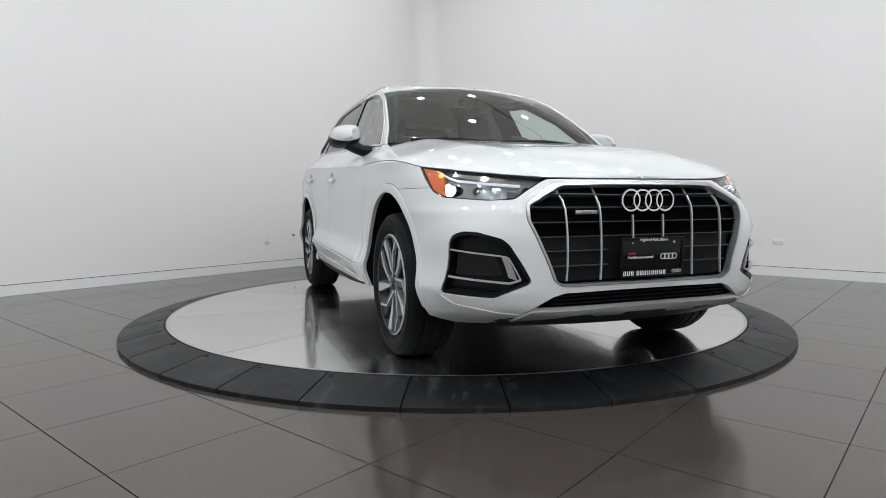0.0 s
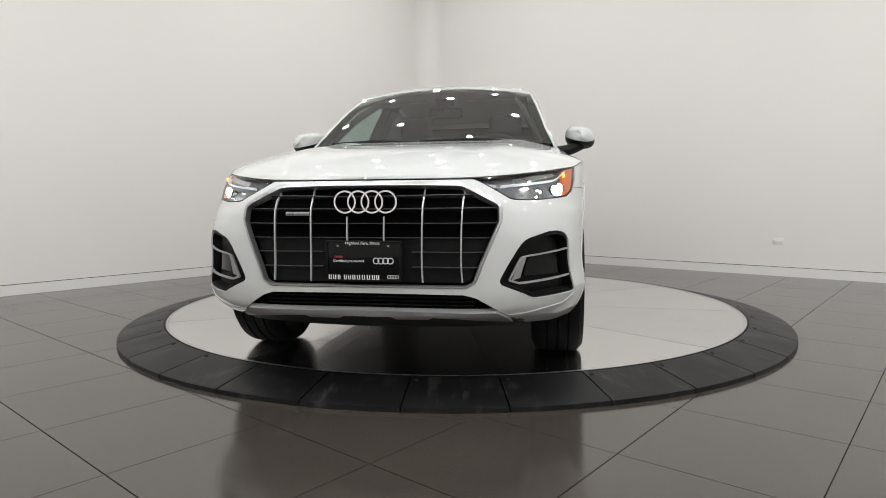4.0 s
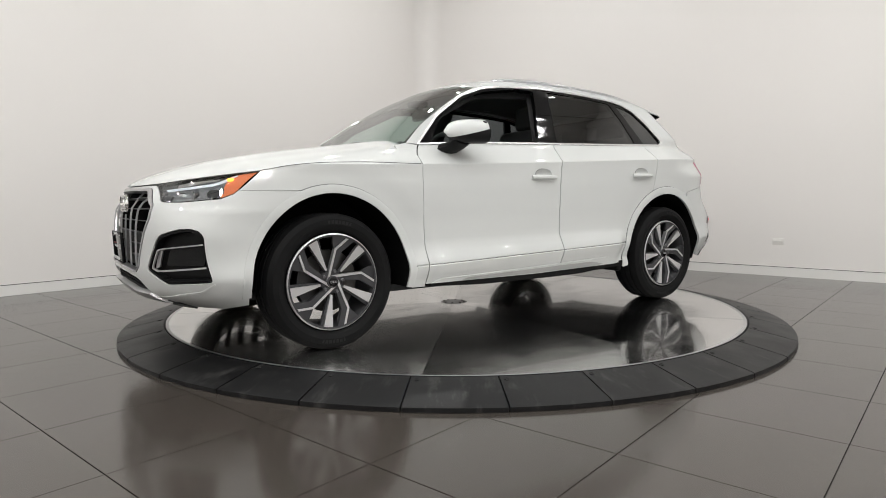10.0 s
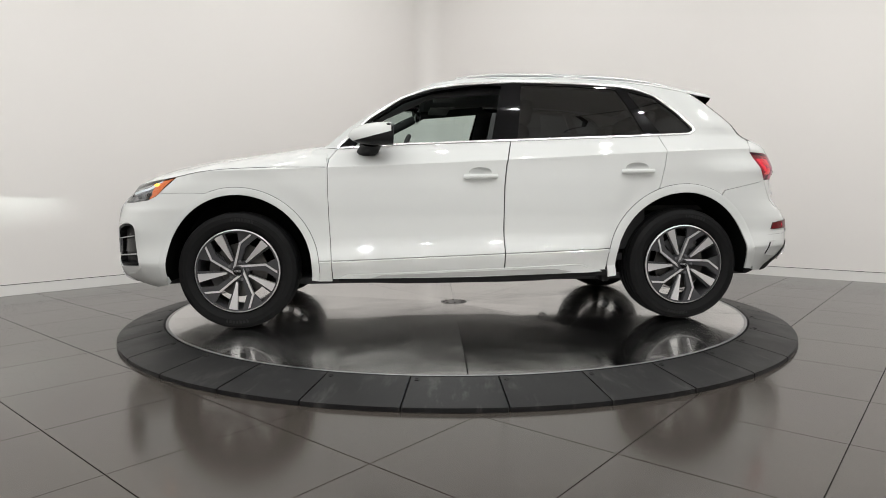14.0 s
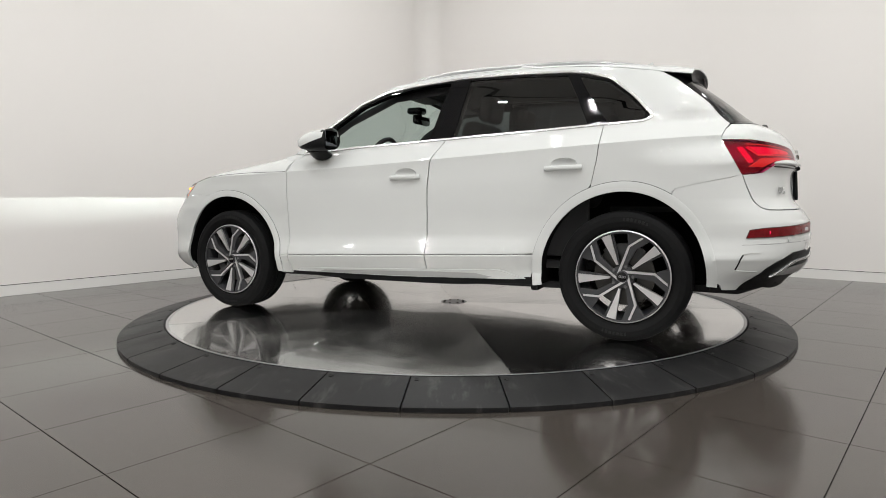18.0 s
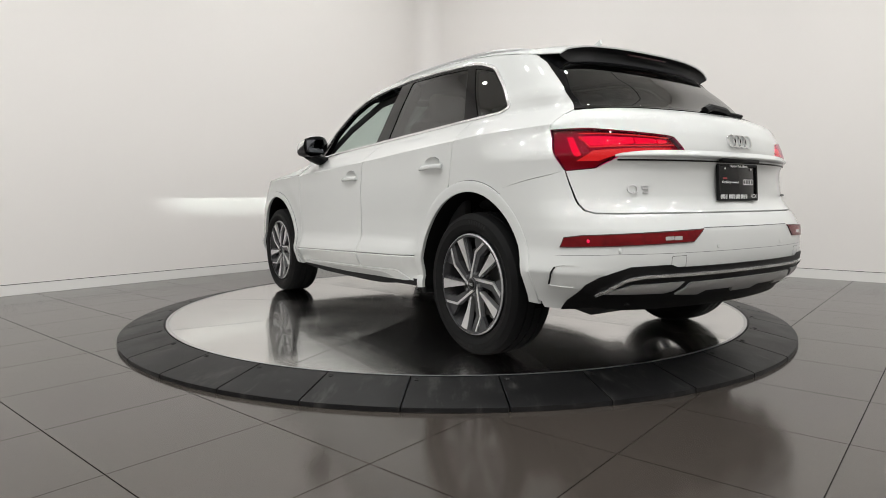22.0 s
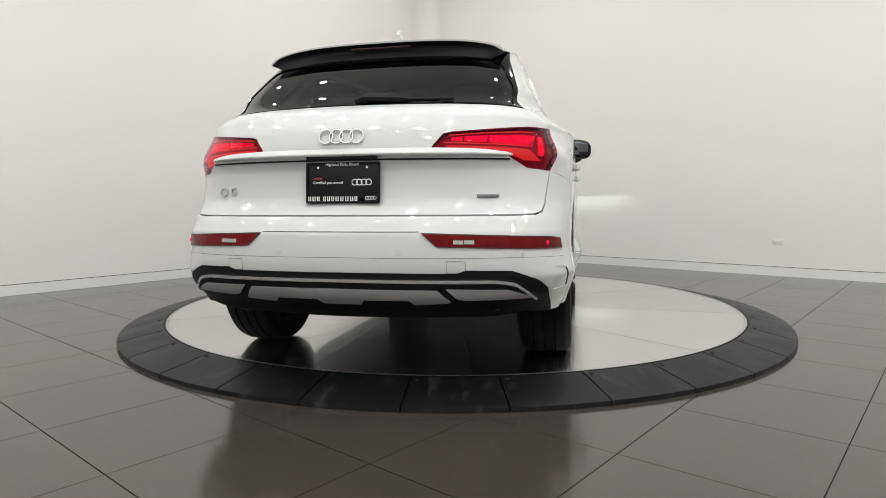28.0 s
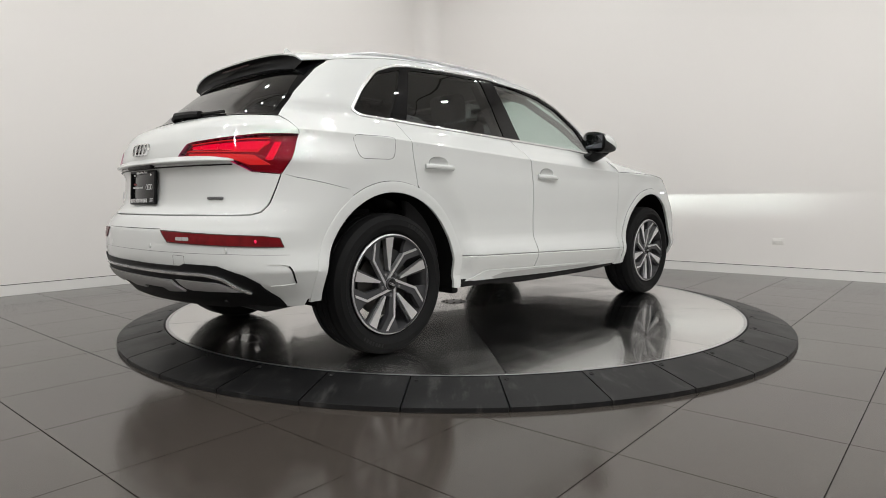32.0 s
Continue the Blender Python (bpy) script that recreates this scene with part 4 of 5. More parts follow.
GRILLE = [(0, 0.858), (0.233, 0.857), (0.405, 0.851), (0.548, 0.766), (0.552, 0.70), (0.452, 0.455), (0.412, 0.429), (0, 0.428)]
GRILLE_IN = [(0, 0.838), (0.233, 0.837), (0.384, 0.833), (0.535, 0.755), (0.538, 0.697), (0.438, 0.453), (0.405, 0.440), (0, 0.439)]


def build_nose(car):
    F = front
    def loop(pts):
        return [fy(y, z) for y, z in pts]
    lamp = [fx(1.762, 0.931), fx(1.81, 0.926), fx(1.93, 0.909), fx(2.06, 0.889), fy(0.445, 0.868), fy(0.458, 0.852), fy(0.580, 0.783), fy(0.60, 0.779), fy(0.675, 0.777), fx(1.95, 0.792), fx(1.893, 0.816), fx(1.873, 0.833)]
    outer = ([fy(0, 0.862), fy(0.22, 0.862), fy(0.43, 0.864)] + lamp[5:11] + [fx(x, z) for x, z in dense([(1.872, 0.8335), (1.655, 0.8335)], 0.02, False)]
             + [fx(x, z) for x, z in arc(HUB_F, 0.480, 79, 0) if x > 1.45] + [fx(1.840, 0.30), fx(1.835, 0.272), fx(1.93, 0.250), fy(0.64, 0.255), fy(0.553, 0.322), fy(0.45, 0.388), fy(0.40, 0.402), fy(0, 0.404)])
    fogs = [fx(2.030, 0.612), fx(2.045, 0.640), fx(2.075, 0.652), fx(2.11, 0.650), fy(0.648, 0.624), fy(0.622, 0.600), fy(0.541, 0.458), fy(0.546, 0.443), fy(0.675, 0.383), fx(2.005, 0.394)]
    panel("front_bumper", both(outer), F, PAINT, car, "white front bumper", holes=[rounded(both(loop(GRILLE)), 0.018), rounded(fogs, 0.02), rounded([(-a, b) for a, b in fogs], 0.02)], g=0.03, depth=0.03, gap=0.0010)
    # grille: satin surround, recessed black blades, uprights
    gr = new_part("grille", car, "black grille with satin silver uprights and surround")
    panel("surround", rounded(both(loop(GRILLE)), 0.018), F, SURROUND, gr, "satin silver grille surround", holes=[rounded(both(loop(GRILLE_IN)), 0.012)], off=0.004, depth=0.028, g=0.03)
    back = lambda a, z: tuple(Vector(F(a, z)) - Vector((0.048, 0, 0)))
    panel("backing", both(loop(GRILLE)), back, VOID, gr, gap=0, depth=0)
    inn = rounded(both(loop(GRILLE_IN)), 0.02)
    sh = lambda a, zz: tuple(Vector(F(a, zz)) - Vector((0.030, 0, 0)))
    for z in (0.795, 0.7455, 0.687, 0.629, 0.571, 0.510):
        m = max(a for a, b in dense(inn, 0.01) if abs(b - z) < 0.012) - 0.010
        spans = [(-m, m)] if z > 0.6 else [(-m, -0.21), (0.21, m)]
        for a0, a1 in spans:
            ribbon("blade", [(a0, z), ((a0 + a1) / 2, z), (a1, z)], sh, 0.0035, 0.012, ALLOY, gr, low=-0.010)
    panel("lower_mesh", both([fy(0, 0.629), fy(0.50, 0.629), fy(0.425, 0.458), fy(0.395, 0.447), fy(0, 0.446)]), lambda a, z: tuple(Vector(F(a, z)) - Vector((0.040, 0, 0))), BLACK, gr, gap=0, depth=0.01)
    for y, z0, z1 in ((0.396, 0.812, 0.452), (0.236, 0.826, 0.450), (0.0775, 0.715, 0.452)):
        for s in (1, -1):
            sh = lambda a, zz: tuple(Vector(F(a, zz)) - Vector((0.008 + 0.030 * step(0.735, 0.84, zz), 0, 0)))
            ribbon("upright", [fy(s * y, z0), fy(s * y, z1)], sh, 0.0062, 0.004, SATIN, gr, "satin silver upright", low=-0.004)
    bm = bmesh.new()
    for i in range(7):
        box(bm, 2.252, -0.295 + (i - 3) * 0.0125, 0.727, 0.006, 0.009, 0.010, 0.001)
    box(bm, 2.247, -0.295, 0.727, 0.008, 0.105, 0.017, 0.003)
    part("grille_badge", bm, SURROUND, gr, "small silver badge bar")
    rings(car, nose(0.775) - 0.004, 0.0, 0.7745, 0.0435, 0.0573, 0.0050, 0, 1, "chrome emblem ring")
    plate(car, nose(0.53) + 0.020, 0.0, 0.537, 3, 1)
    # headlamps
    for s in (1, -1):
        hl = new_part("headlamp", car, "headlamp with clear lens and amber corner, lit")
        socket = [fx(1.972 + 0.034 * math.cos(k * math.pi / 10), 0.822 + 0.024 * math.sin(k * math.pi / 10)) for k in range(20)]
        panel("lens", rounded(lamp, 0.012), F, LENS, hl, "clear lens", side=s, gap=0.003, depth=0)
        panel("housing", rounded(lamp, 0.012), F, LAMP_GREY, hl, "grey lamp reflector", holes=[socket], side=s, off=-0.024, gap=0.002, depth=0)
        rim = rounded(lamp, 0.012)
        panel("bezel", rim, F, GLOSS, hl, "thin gloss black bezel", holes=[inset(dense(rim, 0.02), 0.0055)], side=s, off=-0.001, gap=0.002, depth=0.022, g=0.02)
        ribbon("light_bar", [fy(0.54, 0.839), fy(0.66, 0.850), fx(1.975, 0.864), fx(1.945, 0.874), fx(1.865, 0.908)], F, 0.0045, 0.010, DRL, hl, "white daytime light bar", off=-0.014, side=s, step_=0.03)
        ribbon("reflector_blade", [fy(0.59, 0.860), fx(2.03, 0.878), fx(1.94, 0.897)], F, 0.022, 0.006, CHROME, hl, "bright reflector blade", off=-0.019, side=s, step_=0.03)
        ribbon("reflector_bar", [fy(0.53, 0.810), fy(0.57, 0.808), fy(0.600, 0.808)], F, 0.030, 0.006, ALLOY, hl, "dark reflector", off=-0.022, side=s, step_=0.03)
        amber = [fx(1.890, 0.906), fx(1.84, 0.916), fx(1.775, 0.926), fx(1.878, 0.834), fx(1.897, 0.820), fx(1.952, 0.799), fx(1.928, 0.855)]
        panel("side_marker", rounded(amber, 0.006), F, AMBER, hl, "amber side marker", side=s, off=-0.009, gap=0, depth=0.012)
        p = Vector(F(*fx(1.895, 0.884)))
        bm = bmesh.new()
        turned(bm, [(0.0, 0.006), (0.008, 0.004), (0.013, 0.0), (0.013, -0.006)], "Y", 16)
        bmesh.ops.transform(bm, matrix=Matrix.Translation((p.x - 0.002, s * (p.y - 0.007), p.z)) @ Matrix.Diagonal((1.5, s, 0.8, 1)), verts=bm.verts[:])
        part("marker_light", bm, AMBER_LIT, hl, "glowing amber lamp")
        for x, z, r in ((1.972, 0.822, 0.026), (2.055, 0.812, 0.016), (2.155, 0.812, 0.013)):
            p = Vector(F(*fx(x, z)))
            at = Matrix.Translation((p.x - (0.046 if r > 0.025 else 0.026), s * (p.y - (0.010 if r > 0.025 else 0.016)), p.z))
            bm = bmesh.new()
            turned(bm, [(0.0, 0.012), (r * 0.6, 0.010), (r, 0.0)], "X", 20)
            bmesh.ops.transform(bm, matrix=at, verts=bm.verts[:])
            part("projector", bm, LAMP_WHITE if r > 0.025 else CHROME, hl, "glowing projector lens" if r > 0.025 else "")
            bm = bmesh.new()
            turned(bm, [(r + 0.001, -0.012), (r + 0.003, -0.012), (r + 0.003, 0.010), (r + 0.001, 0.010)], "X", 20, closed=True)
            bmesh.ops.transform(bm, matrix=at, verts=bm.verts[:])
            part("projector_barrel", bm, GREY, hl, "dark grey projector barrel")
        # low beam: added glowing sliver; added slit box cuts it off at lamp height
        x0, x1, y0, z0 = 2.0735, 2.1015, s * 0.630, 0.8215
        bm = bmesh.new()
        box(bm, (x0 + x1) / 2, y0, z0 + 0.0014, x1 - x0, 0.035, 0.002)
        box(bm, x0 + 0.00135, y0, z0 - 0.001, 0.0027, 0.035, 0.002)
        for d in (-1, 1):
            box(bm, (x0 + x1) / 2, y0 + d * 0.0168, z0 - 0.0008, x1 - x0, 0.002, 0.0064)
        box(bm, x0 - 0.001, y0, z0 - 0.0008, 0.002, 0.035, 0.0064)
        part("beam_shield", bm, HOLE, hl, "added black box that cuts off the low beam", smooth=0)
        bm = bmesh.new()
        q = [bm.verts.new((x0 + 0.0002, y0 + dy, z0 + dz)) for dy, dz in ((-0.006, 0), (0.006, 0), (0.006, 0.0004), (-0.006, 0.0004))]
        bm.faces.new(q)
        part("filament", bm, BEAM_SOURCE, hl, "added glowing sliver that throws the low beam", smooth=0)
    for s in (1, -1):
        ribbon("bumper_lip", rounded([fy(0.57, 0.312), fy(0.66, 0.322), fx(2.10, 0.334), fx(2.04, 0.348), fx(1.995, 0.386)], 0.02, closed=False), F, 0.010, 0.003, PAINT, car, "raised white lip of the bumper", side=s, step_=0.02)
    # corner inlets
    for s in (1, -1):
        fg = new_part("corner_inlet", car, "black corner inlet with silver bars")
        panel("mesh", rounded(fogs, 0.02), F, BLACK, fg, side=s, off=-0.045, gap=0, depth=0)
        panel("frame", rounded(fogs, 0.02), F, BLACK, fg, holes=[inset(dense(rounded(fogs, 0.02), 0.02), 0.014)], side=s, off=-0.006, depth=0.04, g=0.02)
        bar = [fy(0.814, 0.577), fy(0.66, 0.556), fy(0.626, 0.549), fy(0.580, 0.459), fy(0.62, 0.446), fy(0.823, 0.467)]
        ribbon("bar", rounded(bar[:2] + [bar[2]] + bar[3:4], 0.012, closed=False), F, 0.006, 0.005, SATIN, fg, "satin silver bar", off=-0.006, side=s, step_=0.02)
        ribbon("bar", bar[3:], F, 0.008, 0.005, SATIN, fg, "satin silver bar", off=-0.008, side=s)
        panel("bracket", [fy(0.628, 0.549), fy(0.650, 0.546), fy(0.626, 0.468), fy(0.592, 0.456)], F, SURROUND, fg, "satin silver bracket", side=s, off=-0.012, gap=0, depth=0.008, g=0.02)
        panel("insert", rounded([fy(0.815, 0.566), fy(0.67, 0.548), fy(0.645, 0.470), fy(0.815, 0.475)], 0.02), F, GLOSS, fg, side=s, off=-0.034, depth=0.01)
    # lower intake and skid strip
    low = both([fy(0, 0.404), fy(0.40, 0.402), fy(0.45, 0.388), fy(0.556, 0.320), fy(0.60, 0.285), fy(0.61, 0.262), fy(0, 0.258)])
    it = new_part("lower_intake", car, "black lower intake with a satin silver skid strip")
    panel("backing", low, lambda a, z: tuple(Vector(F(a, z)) - Vector((0.05, 0, 0))), VOID, it, gap=0, depth=0)
    for z in (0.388, 0.372, 0.356):
        ribbon("slat", [fy(-0.44, z), fy(0, z), fy(0.44, z)], lambda a, zz: tuple(Vector(F(a, zz)) - Vector((0.03, 0, 0))), 0.004, 0.008, BLACK, it)
    panel("skid_strip", both([fy(0, 0.338), fy(0.53, 0.334), fy(0.575, 0.305), fy(0.585, 0.288), fy(0.36, 0.312), fy(0.27, 0.313), fy(0.25, 0.305), fy(0.12, 0.304), fy(0.10, 0.313), fy(0, 0.313)]),
          F, SATIN, it, "satin silver skid strip", off=0.012, depth=0.03, g=0.03, gap=0)
    panel("chin", both([fy(0, 0.318), fy(0.575, 0.30), fy(0.62, 0.268), fy(0.60, 0.245), fy(0, 0.242)]), F, GREY, it, "dark grey chin", off=0.004, depth=0.05, gap=0)


TAILLAMP = [(0.357, 0.975), (0.372, 1.0), (0.407, 1.043), (0.44, 1.05), (0.727, 1.081), (0.815, 1.080), (0.822, 0.903), (0.726, 0.910), (0.678, 0.942), (0.631, 0.972)]


def build_tail(car):
    B = rear
    lampo = [ry(y, z) for y, z in TAILLAMP[:5]] + [rx(x, z) for x, z in dense([(-1.880, 1.083), (-1.982, 0.901)], 0.025, False)] + [ry(y, z) for y, z in TAILLAMP[7:]]
    LAST = len(lampo) - 3
    gate = [ry(0, 0.722), ry(0.70, 0.721), rx(-2.11, 0.723), rx(-2.075, 0.734), rx(-2.045, 0.762), rx(-2.017, 0.815), rx(-1.985, 0.90)] + lampo[LAST:] + lampo[:6] + [rx(-1.880, 1.09), rx(-1.887, 1.11), rx(-1.902, 1.145), rx(-1.919, 1.170), ry(0.60, 1.178), ry(0.40, 1.182), ry(0, 1.185)]
    tg = panel("tailgate", both(gate), B, PAINT, car, "white tailgate", g=0.02)
    out, high = curve([(0, 0), (0.3, 0.008), (0.55, 0.018), (0.68, 0.021), (0.78, 0.018), (1, 0)]), curve([(0, 0.988), (0.3, 0.979), (0.55, 0.970), (0.68, 0.964), (0.78, 0.959), (1, 0.953)])
    def lip(u, v):
        k = 2 * u - 1
        e = max(0, 1 - abs(k) ** 6) ** 0.7
        z = 0.966 + (high(v) - 0.966) * (0.25 + 0.75 * e) - 0.006 * abs(k) ** 8
        x, y, z = B(*ry(0.672 * k, z))
        return (x - 0.001 - out(v) * e, y, z)
    lofted("tailgate_lip", lip, 50, 14, PAINT, tg, "projecting lip under the lamps", depth=0)
    ribbon("grip_strip", [ry(y, 0.944) for y in (-0.66, -0.60, 0, 0.60, 0.66)], B, 0.006, 0.004, BLACK, tg, "dark recess under the lip")
    bm = bmesh.new()
    box(bm, tail(0.94) - 0.012, 0, 0.951, 0.02, 0.30, 0.016, 0.004)
    part("grip_recess", bm, BLACK, tg)
    rings(car, tail(1.04) - 0.006, 0.0, 1.037, 0.0285, 0.0430, 0.0026, 14, -1, "chrome emblem ring")
    plate(car, tail(0.85) - 0.019, 0.0, 0.852, 3, -1)
    for y, mat in ((0.548, SILVER), (-0.578, BOLT)):
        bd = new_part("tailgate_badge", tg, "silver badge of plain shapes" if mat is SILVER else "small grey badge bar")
        zc = 0.82 if y > 0 else 0.795
        p = Vector(B(*ry(y, zc)))
        across = Vector(B(*ry(y + 0.03, zc))) - Vector(B(*ry(y - 0.03, zc)))
        up = Vector(B(*ry(y, zc + 0.02))) - Vector(B(*ry(y, zc - 0.02)))
        rot = Matrix.Translation(p + Vector((-0.002, 0, 0))) @ Matrix.Rotation(-math.atan2(across.x, across.y), 4, "Z") @ Matrix.Rotation(math.atan2(up.x, up.z), 4, "Y")
        bm = bmesh.new()
        if y > 0:
            n = 24
            sweep(bm, [(-0.002, -0.045 + 0.019 * math.cos(k * 2 * math.pi / n), 0.019 * math.sin(k * 2 * math.pi / n)) for k in range(n)], rect(0.0055, 0.004), True, [(-1, 0, 0)] * n)
            box(bm, -0.003, -0.034, 0.014, 0.004, 0.016, 0.005, 0.001)
            for dy, dz, ww, hh in ((0.005, 0.0165, 0.022, 0.005), (0.005, 0.0, 0.022, 0.005), (0.005, -0.0165, 0.024, 0.005), (-0.006, -0.008, 0.005, 0.016), (0.016, 0.008, 0.005, 0.016)):
                box(bm, -0.003, dy, dz, 0.004, ww, hh, 0.001)
            bmesh.ops.transform(bm, matrix=rot @ Matrix.Rotation(math.pi, 4, "X") @ Matrix.Diagonal((1.12, 1.22, 0.92, 1)), verts=bm.verts[:])
        else:
            box(bm, -0.002, 0, 0, 0.003, 0.090, 0.012, 0.003)
            for k in range(7):
                box(bm, -0.0065, (k - 3) * 0.0125, 0, 0.002, 0.008, 0.009)
            bmesh.ops.transform(bm, matrix=rot, verts=bm.verts[:])
        bd.data.materials.append(mat)
        bm.to_mesh(bd.data)
        bm.free()
    # rear window, black surround and spoiler
    glass_out = [ry(0, 1.200), ry(0.40, 1.197), ry(0.675, 1.190), ry(0.628, 1.325), ry(0.585, 1.410), ry(0.53, 1.435), ry(0, 1.443)]
    surround = [ry(0, 1.188), ry(0.40, 1.185), ry(0.60, 1.180), rx(-1.920, 1.174), rx(-1.813, 1.293), rx(-1.655, 1.434), rx(-1.578, 1.49), ry(0.48, 1.51), ry(0, 1.52)]
    panel("rear_window_frame", both(surround), B, GLOSS, car, "gloss black rear window surround", holes=[rounded(both(glass_out), 0.03)], g=0.03, off=0.001, gap=0.001)
    panel("rear_window", rounded(both(glass_out), 0.03), B, PRIVACY, car, "dark tinted rear window", off=-0.004, gap=0, depth=0)
    def top(u, v):
        k = 2 * v - 1
        x0 = -1.52
        z0, z1 = EDGE(x0), 1.470
        y0 = (width(x0, z0) + 0.001) * k
        f = max(0, 1 - abs(k) ** 3.0) ** 0.62
        za = z0 + (ROOF(x0) - z0) * f
        zb = z1 + 0.062 * max(0, 1 - abs(k) ** 4.0) ** 0.6
        xb = -1.72 - 0.055 * (1 - k * k)
        return (x0 + (xb - x0) * u, y0 + (0.592 * k - y0) * u, za + (zb - za) * u + 0.010 * math.sin(math.pi * u) * f)
    lofted("spoiler", top, 10, 30, PAINT, car, "white roof spoiler", depth=0.007)
    def under(u, v):
        a = Vector(top(1.0, v)) + Vector((0.004, 0, -0.007))
        k = 2 * v - 1
        b = Vector(B(*ry(0.53 * k, 1.455 - 0.02 * abs(k) ** 4)))
        return tuple(a.lerp(b, u) + Vector((0.030, 0, 0.012)) * math.sin(math.pi * u) * max(0, 1 - k ** 4))
    lofted("spoiler_underside", under, 10, 24, BLACK, car, "gloss black spoiler underside", depth=0)
    bm = bmesh.new()
    box(bm, -1.758, 0, 1.508, 0.010, 0.30, 0.006, 0.002)
    part("high_brake_light", bm, BRAKE_RED, car, "dark red high brake light")
    # rear wiper
    wp = new_part("rear_wiper", car, "black rear wiper")
    p0 = Vector(B(*ry(-0.03, 1.210)))
    p1 = Vector(B(*ry(-0.42, 1.208)))
    bm = bmesh.new()
    sweep(bm, [p0 + Vector((-0.03, 0.03, -0.01)), p0 + Vector((-0.035, 0.0, 0.006)), p0.lerp(p1, 0.35) + Vector((-0.03, 0, 0.004)), p0.lerp(p1, 0.5) + Vector((-0.02, 0, 0.0))], oval(0.022, 0.019, 8))
    part("arm", bm, BLACK, wp)
    bm = bmesh.new()
    sweep(bm, [p0 + Vector((-0.012, -0.02, 0.004)), p0.lerp(p1, 0.5) + Vector((-0.014, 0, 0.002)), p1 + Vector((-0.012, 0, 0))], oval(0.006, 0.008, 6))
    part("wiper_blade", bm, BLACK, wp)
    # tail lamps
    for s in (1, -1):
        tl = new_part("tail_lamp", car, "red tail lamp, lit")
        ro = rounded(lampo, 0.012)
        panel("lens", ro, B, RED_LENS, tl, "dark red lens", side=s, gap=0.0008, depth=0, off=0.002)
        panel("housing", ro, B, RED_BODY, tl, "red housing, lit from within", side=s, gap=0.001, depth=0.0, off=-0.026)
        panel("rim", ro, B, BRAKE_RED, tl, holes=[inset(dense(ro, 0.02), 0.004)], side=s, off=0.0, gap=0.002, depth=0.026, g=0.02)
        slots = ([(0.437, 1.022), (0.439, 1.032), (0.484, 1.036), (0.482, 1.020)], [(0.489, 1.020), (0.491, 1.037), (0.580, 1.043), (0.578, 1.0185)],
                 [(0.586, 1.043), (0.70, 1.050), (0.762, 1.051), (0.742, 1.013), (0.66, 1.013), (0.587, 1.0185)])
        for q in slots:
            panel("light_segment", rounded([ry(y, z) for y, z in q], 0.004), B, TAIL_GLOW, tl, "glowing red light segment", side=s, off=-0.012, gap=0, depth=0.010)
        panel("light_hook", rounded([rx(-1.986, 1.050), rx(-1.961, 1.050), rx(-2.018, 0.962), rx(-2.030, 0.956), rx(-2.042, 0.968)], 0.004), B, TAIL_GLOW, tl, "glowing red light hook", side=s, off=-0.012, gap=0, depth=0.010)
        panel("light_bar", rounded([ry(0.42, 1.000), ry(0.60, 0.997), ry(0.742, 0.989), rx(-2.046, 0.952), rx(-2.022, 0.937), ry(0.72, 0.936), ry(0.672, 0.958), ry(0.631, 0.978), ry(0.42, 0.986)], 0.004), B, RED_MID, tl, "dim orange-red light bar", side=s, off=-0.014, gap=0, depth=0.008)
        ribbon("light_guide", [ry(0.41, 1.010), ry(0.60, 1.006), ry(0.748, 1.002), rx(-2.008, 1.052)], B, 0.0036, 0.0005, RED_MID, tl, "thin orange-red line round the light segments", side=s, off=-0.008, step_=0.03)
        ribbon("light_guide", [ry(0.43, 1.040), ry(0.60, 1.054), ry(0.70, 1.061), rx(-2.000, 1.063)], B, 0.0030, 0.0005, RED_MID, tl, "thin orange-red line round the light segments", side=s, off=-0.008, step_=0.03)
        rf = [ry(0.337, 0.652), rx(-2.09, 0.632), rx(-2.022, 0.622), rx(-2.006, 0.578), ry(0.40, 0.597)]
        panel("rear_reflector", rounded(rf, 0.006), B, RED_DULL, car, "red bumper reflector", side=s, off=0.004, gap=0.001, depth=0.01, g=0.025)
        panel("reflector_rim", rounded(rf, 0.006), B, BRAKE_RED, car, "dark red rim", holes=[inset(dense(rounded(rf, 0.006), 0.02), 0.004)], side=s, off=0.0045, gap=0, depth=0.01, g=0.025)
        p = Vector(B(*rx(-2.111, 0.607)))
        bm = bmesh.new()
        turned(bm, [(0.0, -0.007), (0.006, -0.006), (0.009, 0.0)], "X", 14)
        bmesh.ops.transform(bm, matrix=Matrix.Translation((p.x - 0.003, s * (p.y - 0.001), p.z)), verts=bm.verts[:])
        part("marker_light", bm, TAIL_GLOW, car, "glowing red marker in the reflector")
        for y0, y1 in ((0.462, 0.499), (0.502, 0.540)):
            panel("reverse_light", [ry(y0, 0.609), ry(y0, 0.624), ry(y1, 0.623), ry(y1, 0.608)], B, REVERSE, car, "small clear reversing light", side=s, off=0.006, gap=0, depth=0.003, g=0.02)
        ribbon("tow_cover_joint", rounded([ry(0.436, 0.543), ry(0.508, 0.541), ry(0.508, 0.493), ry(0.436, 0.496)], 0.006), B, 0.0016, 0.0006, GREY, car, "fine joint of the tow hook cover", side=s, closed=True)
        ribbon("slot_edge", [rx(-2.080, 0.507), rx(-2.030, 0.506), rx(-1.992, 0.498)], B, 0.004, 0.004, PAINT, car, "raised edge of the air slot", side=s, step_=0.02)
        ribbon("slot_edge", [rx(-2.060, 0.410), rx(-2.010, 0.412), rx(-1.962, 0.416)], B, 0.004, 0.004, PAINT, car, "raised edge of the air slot", side=s, step_=0.02)
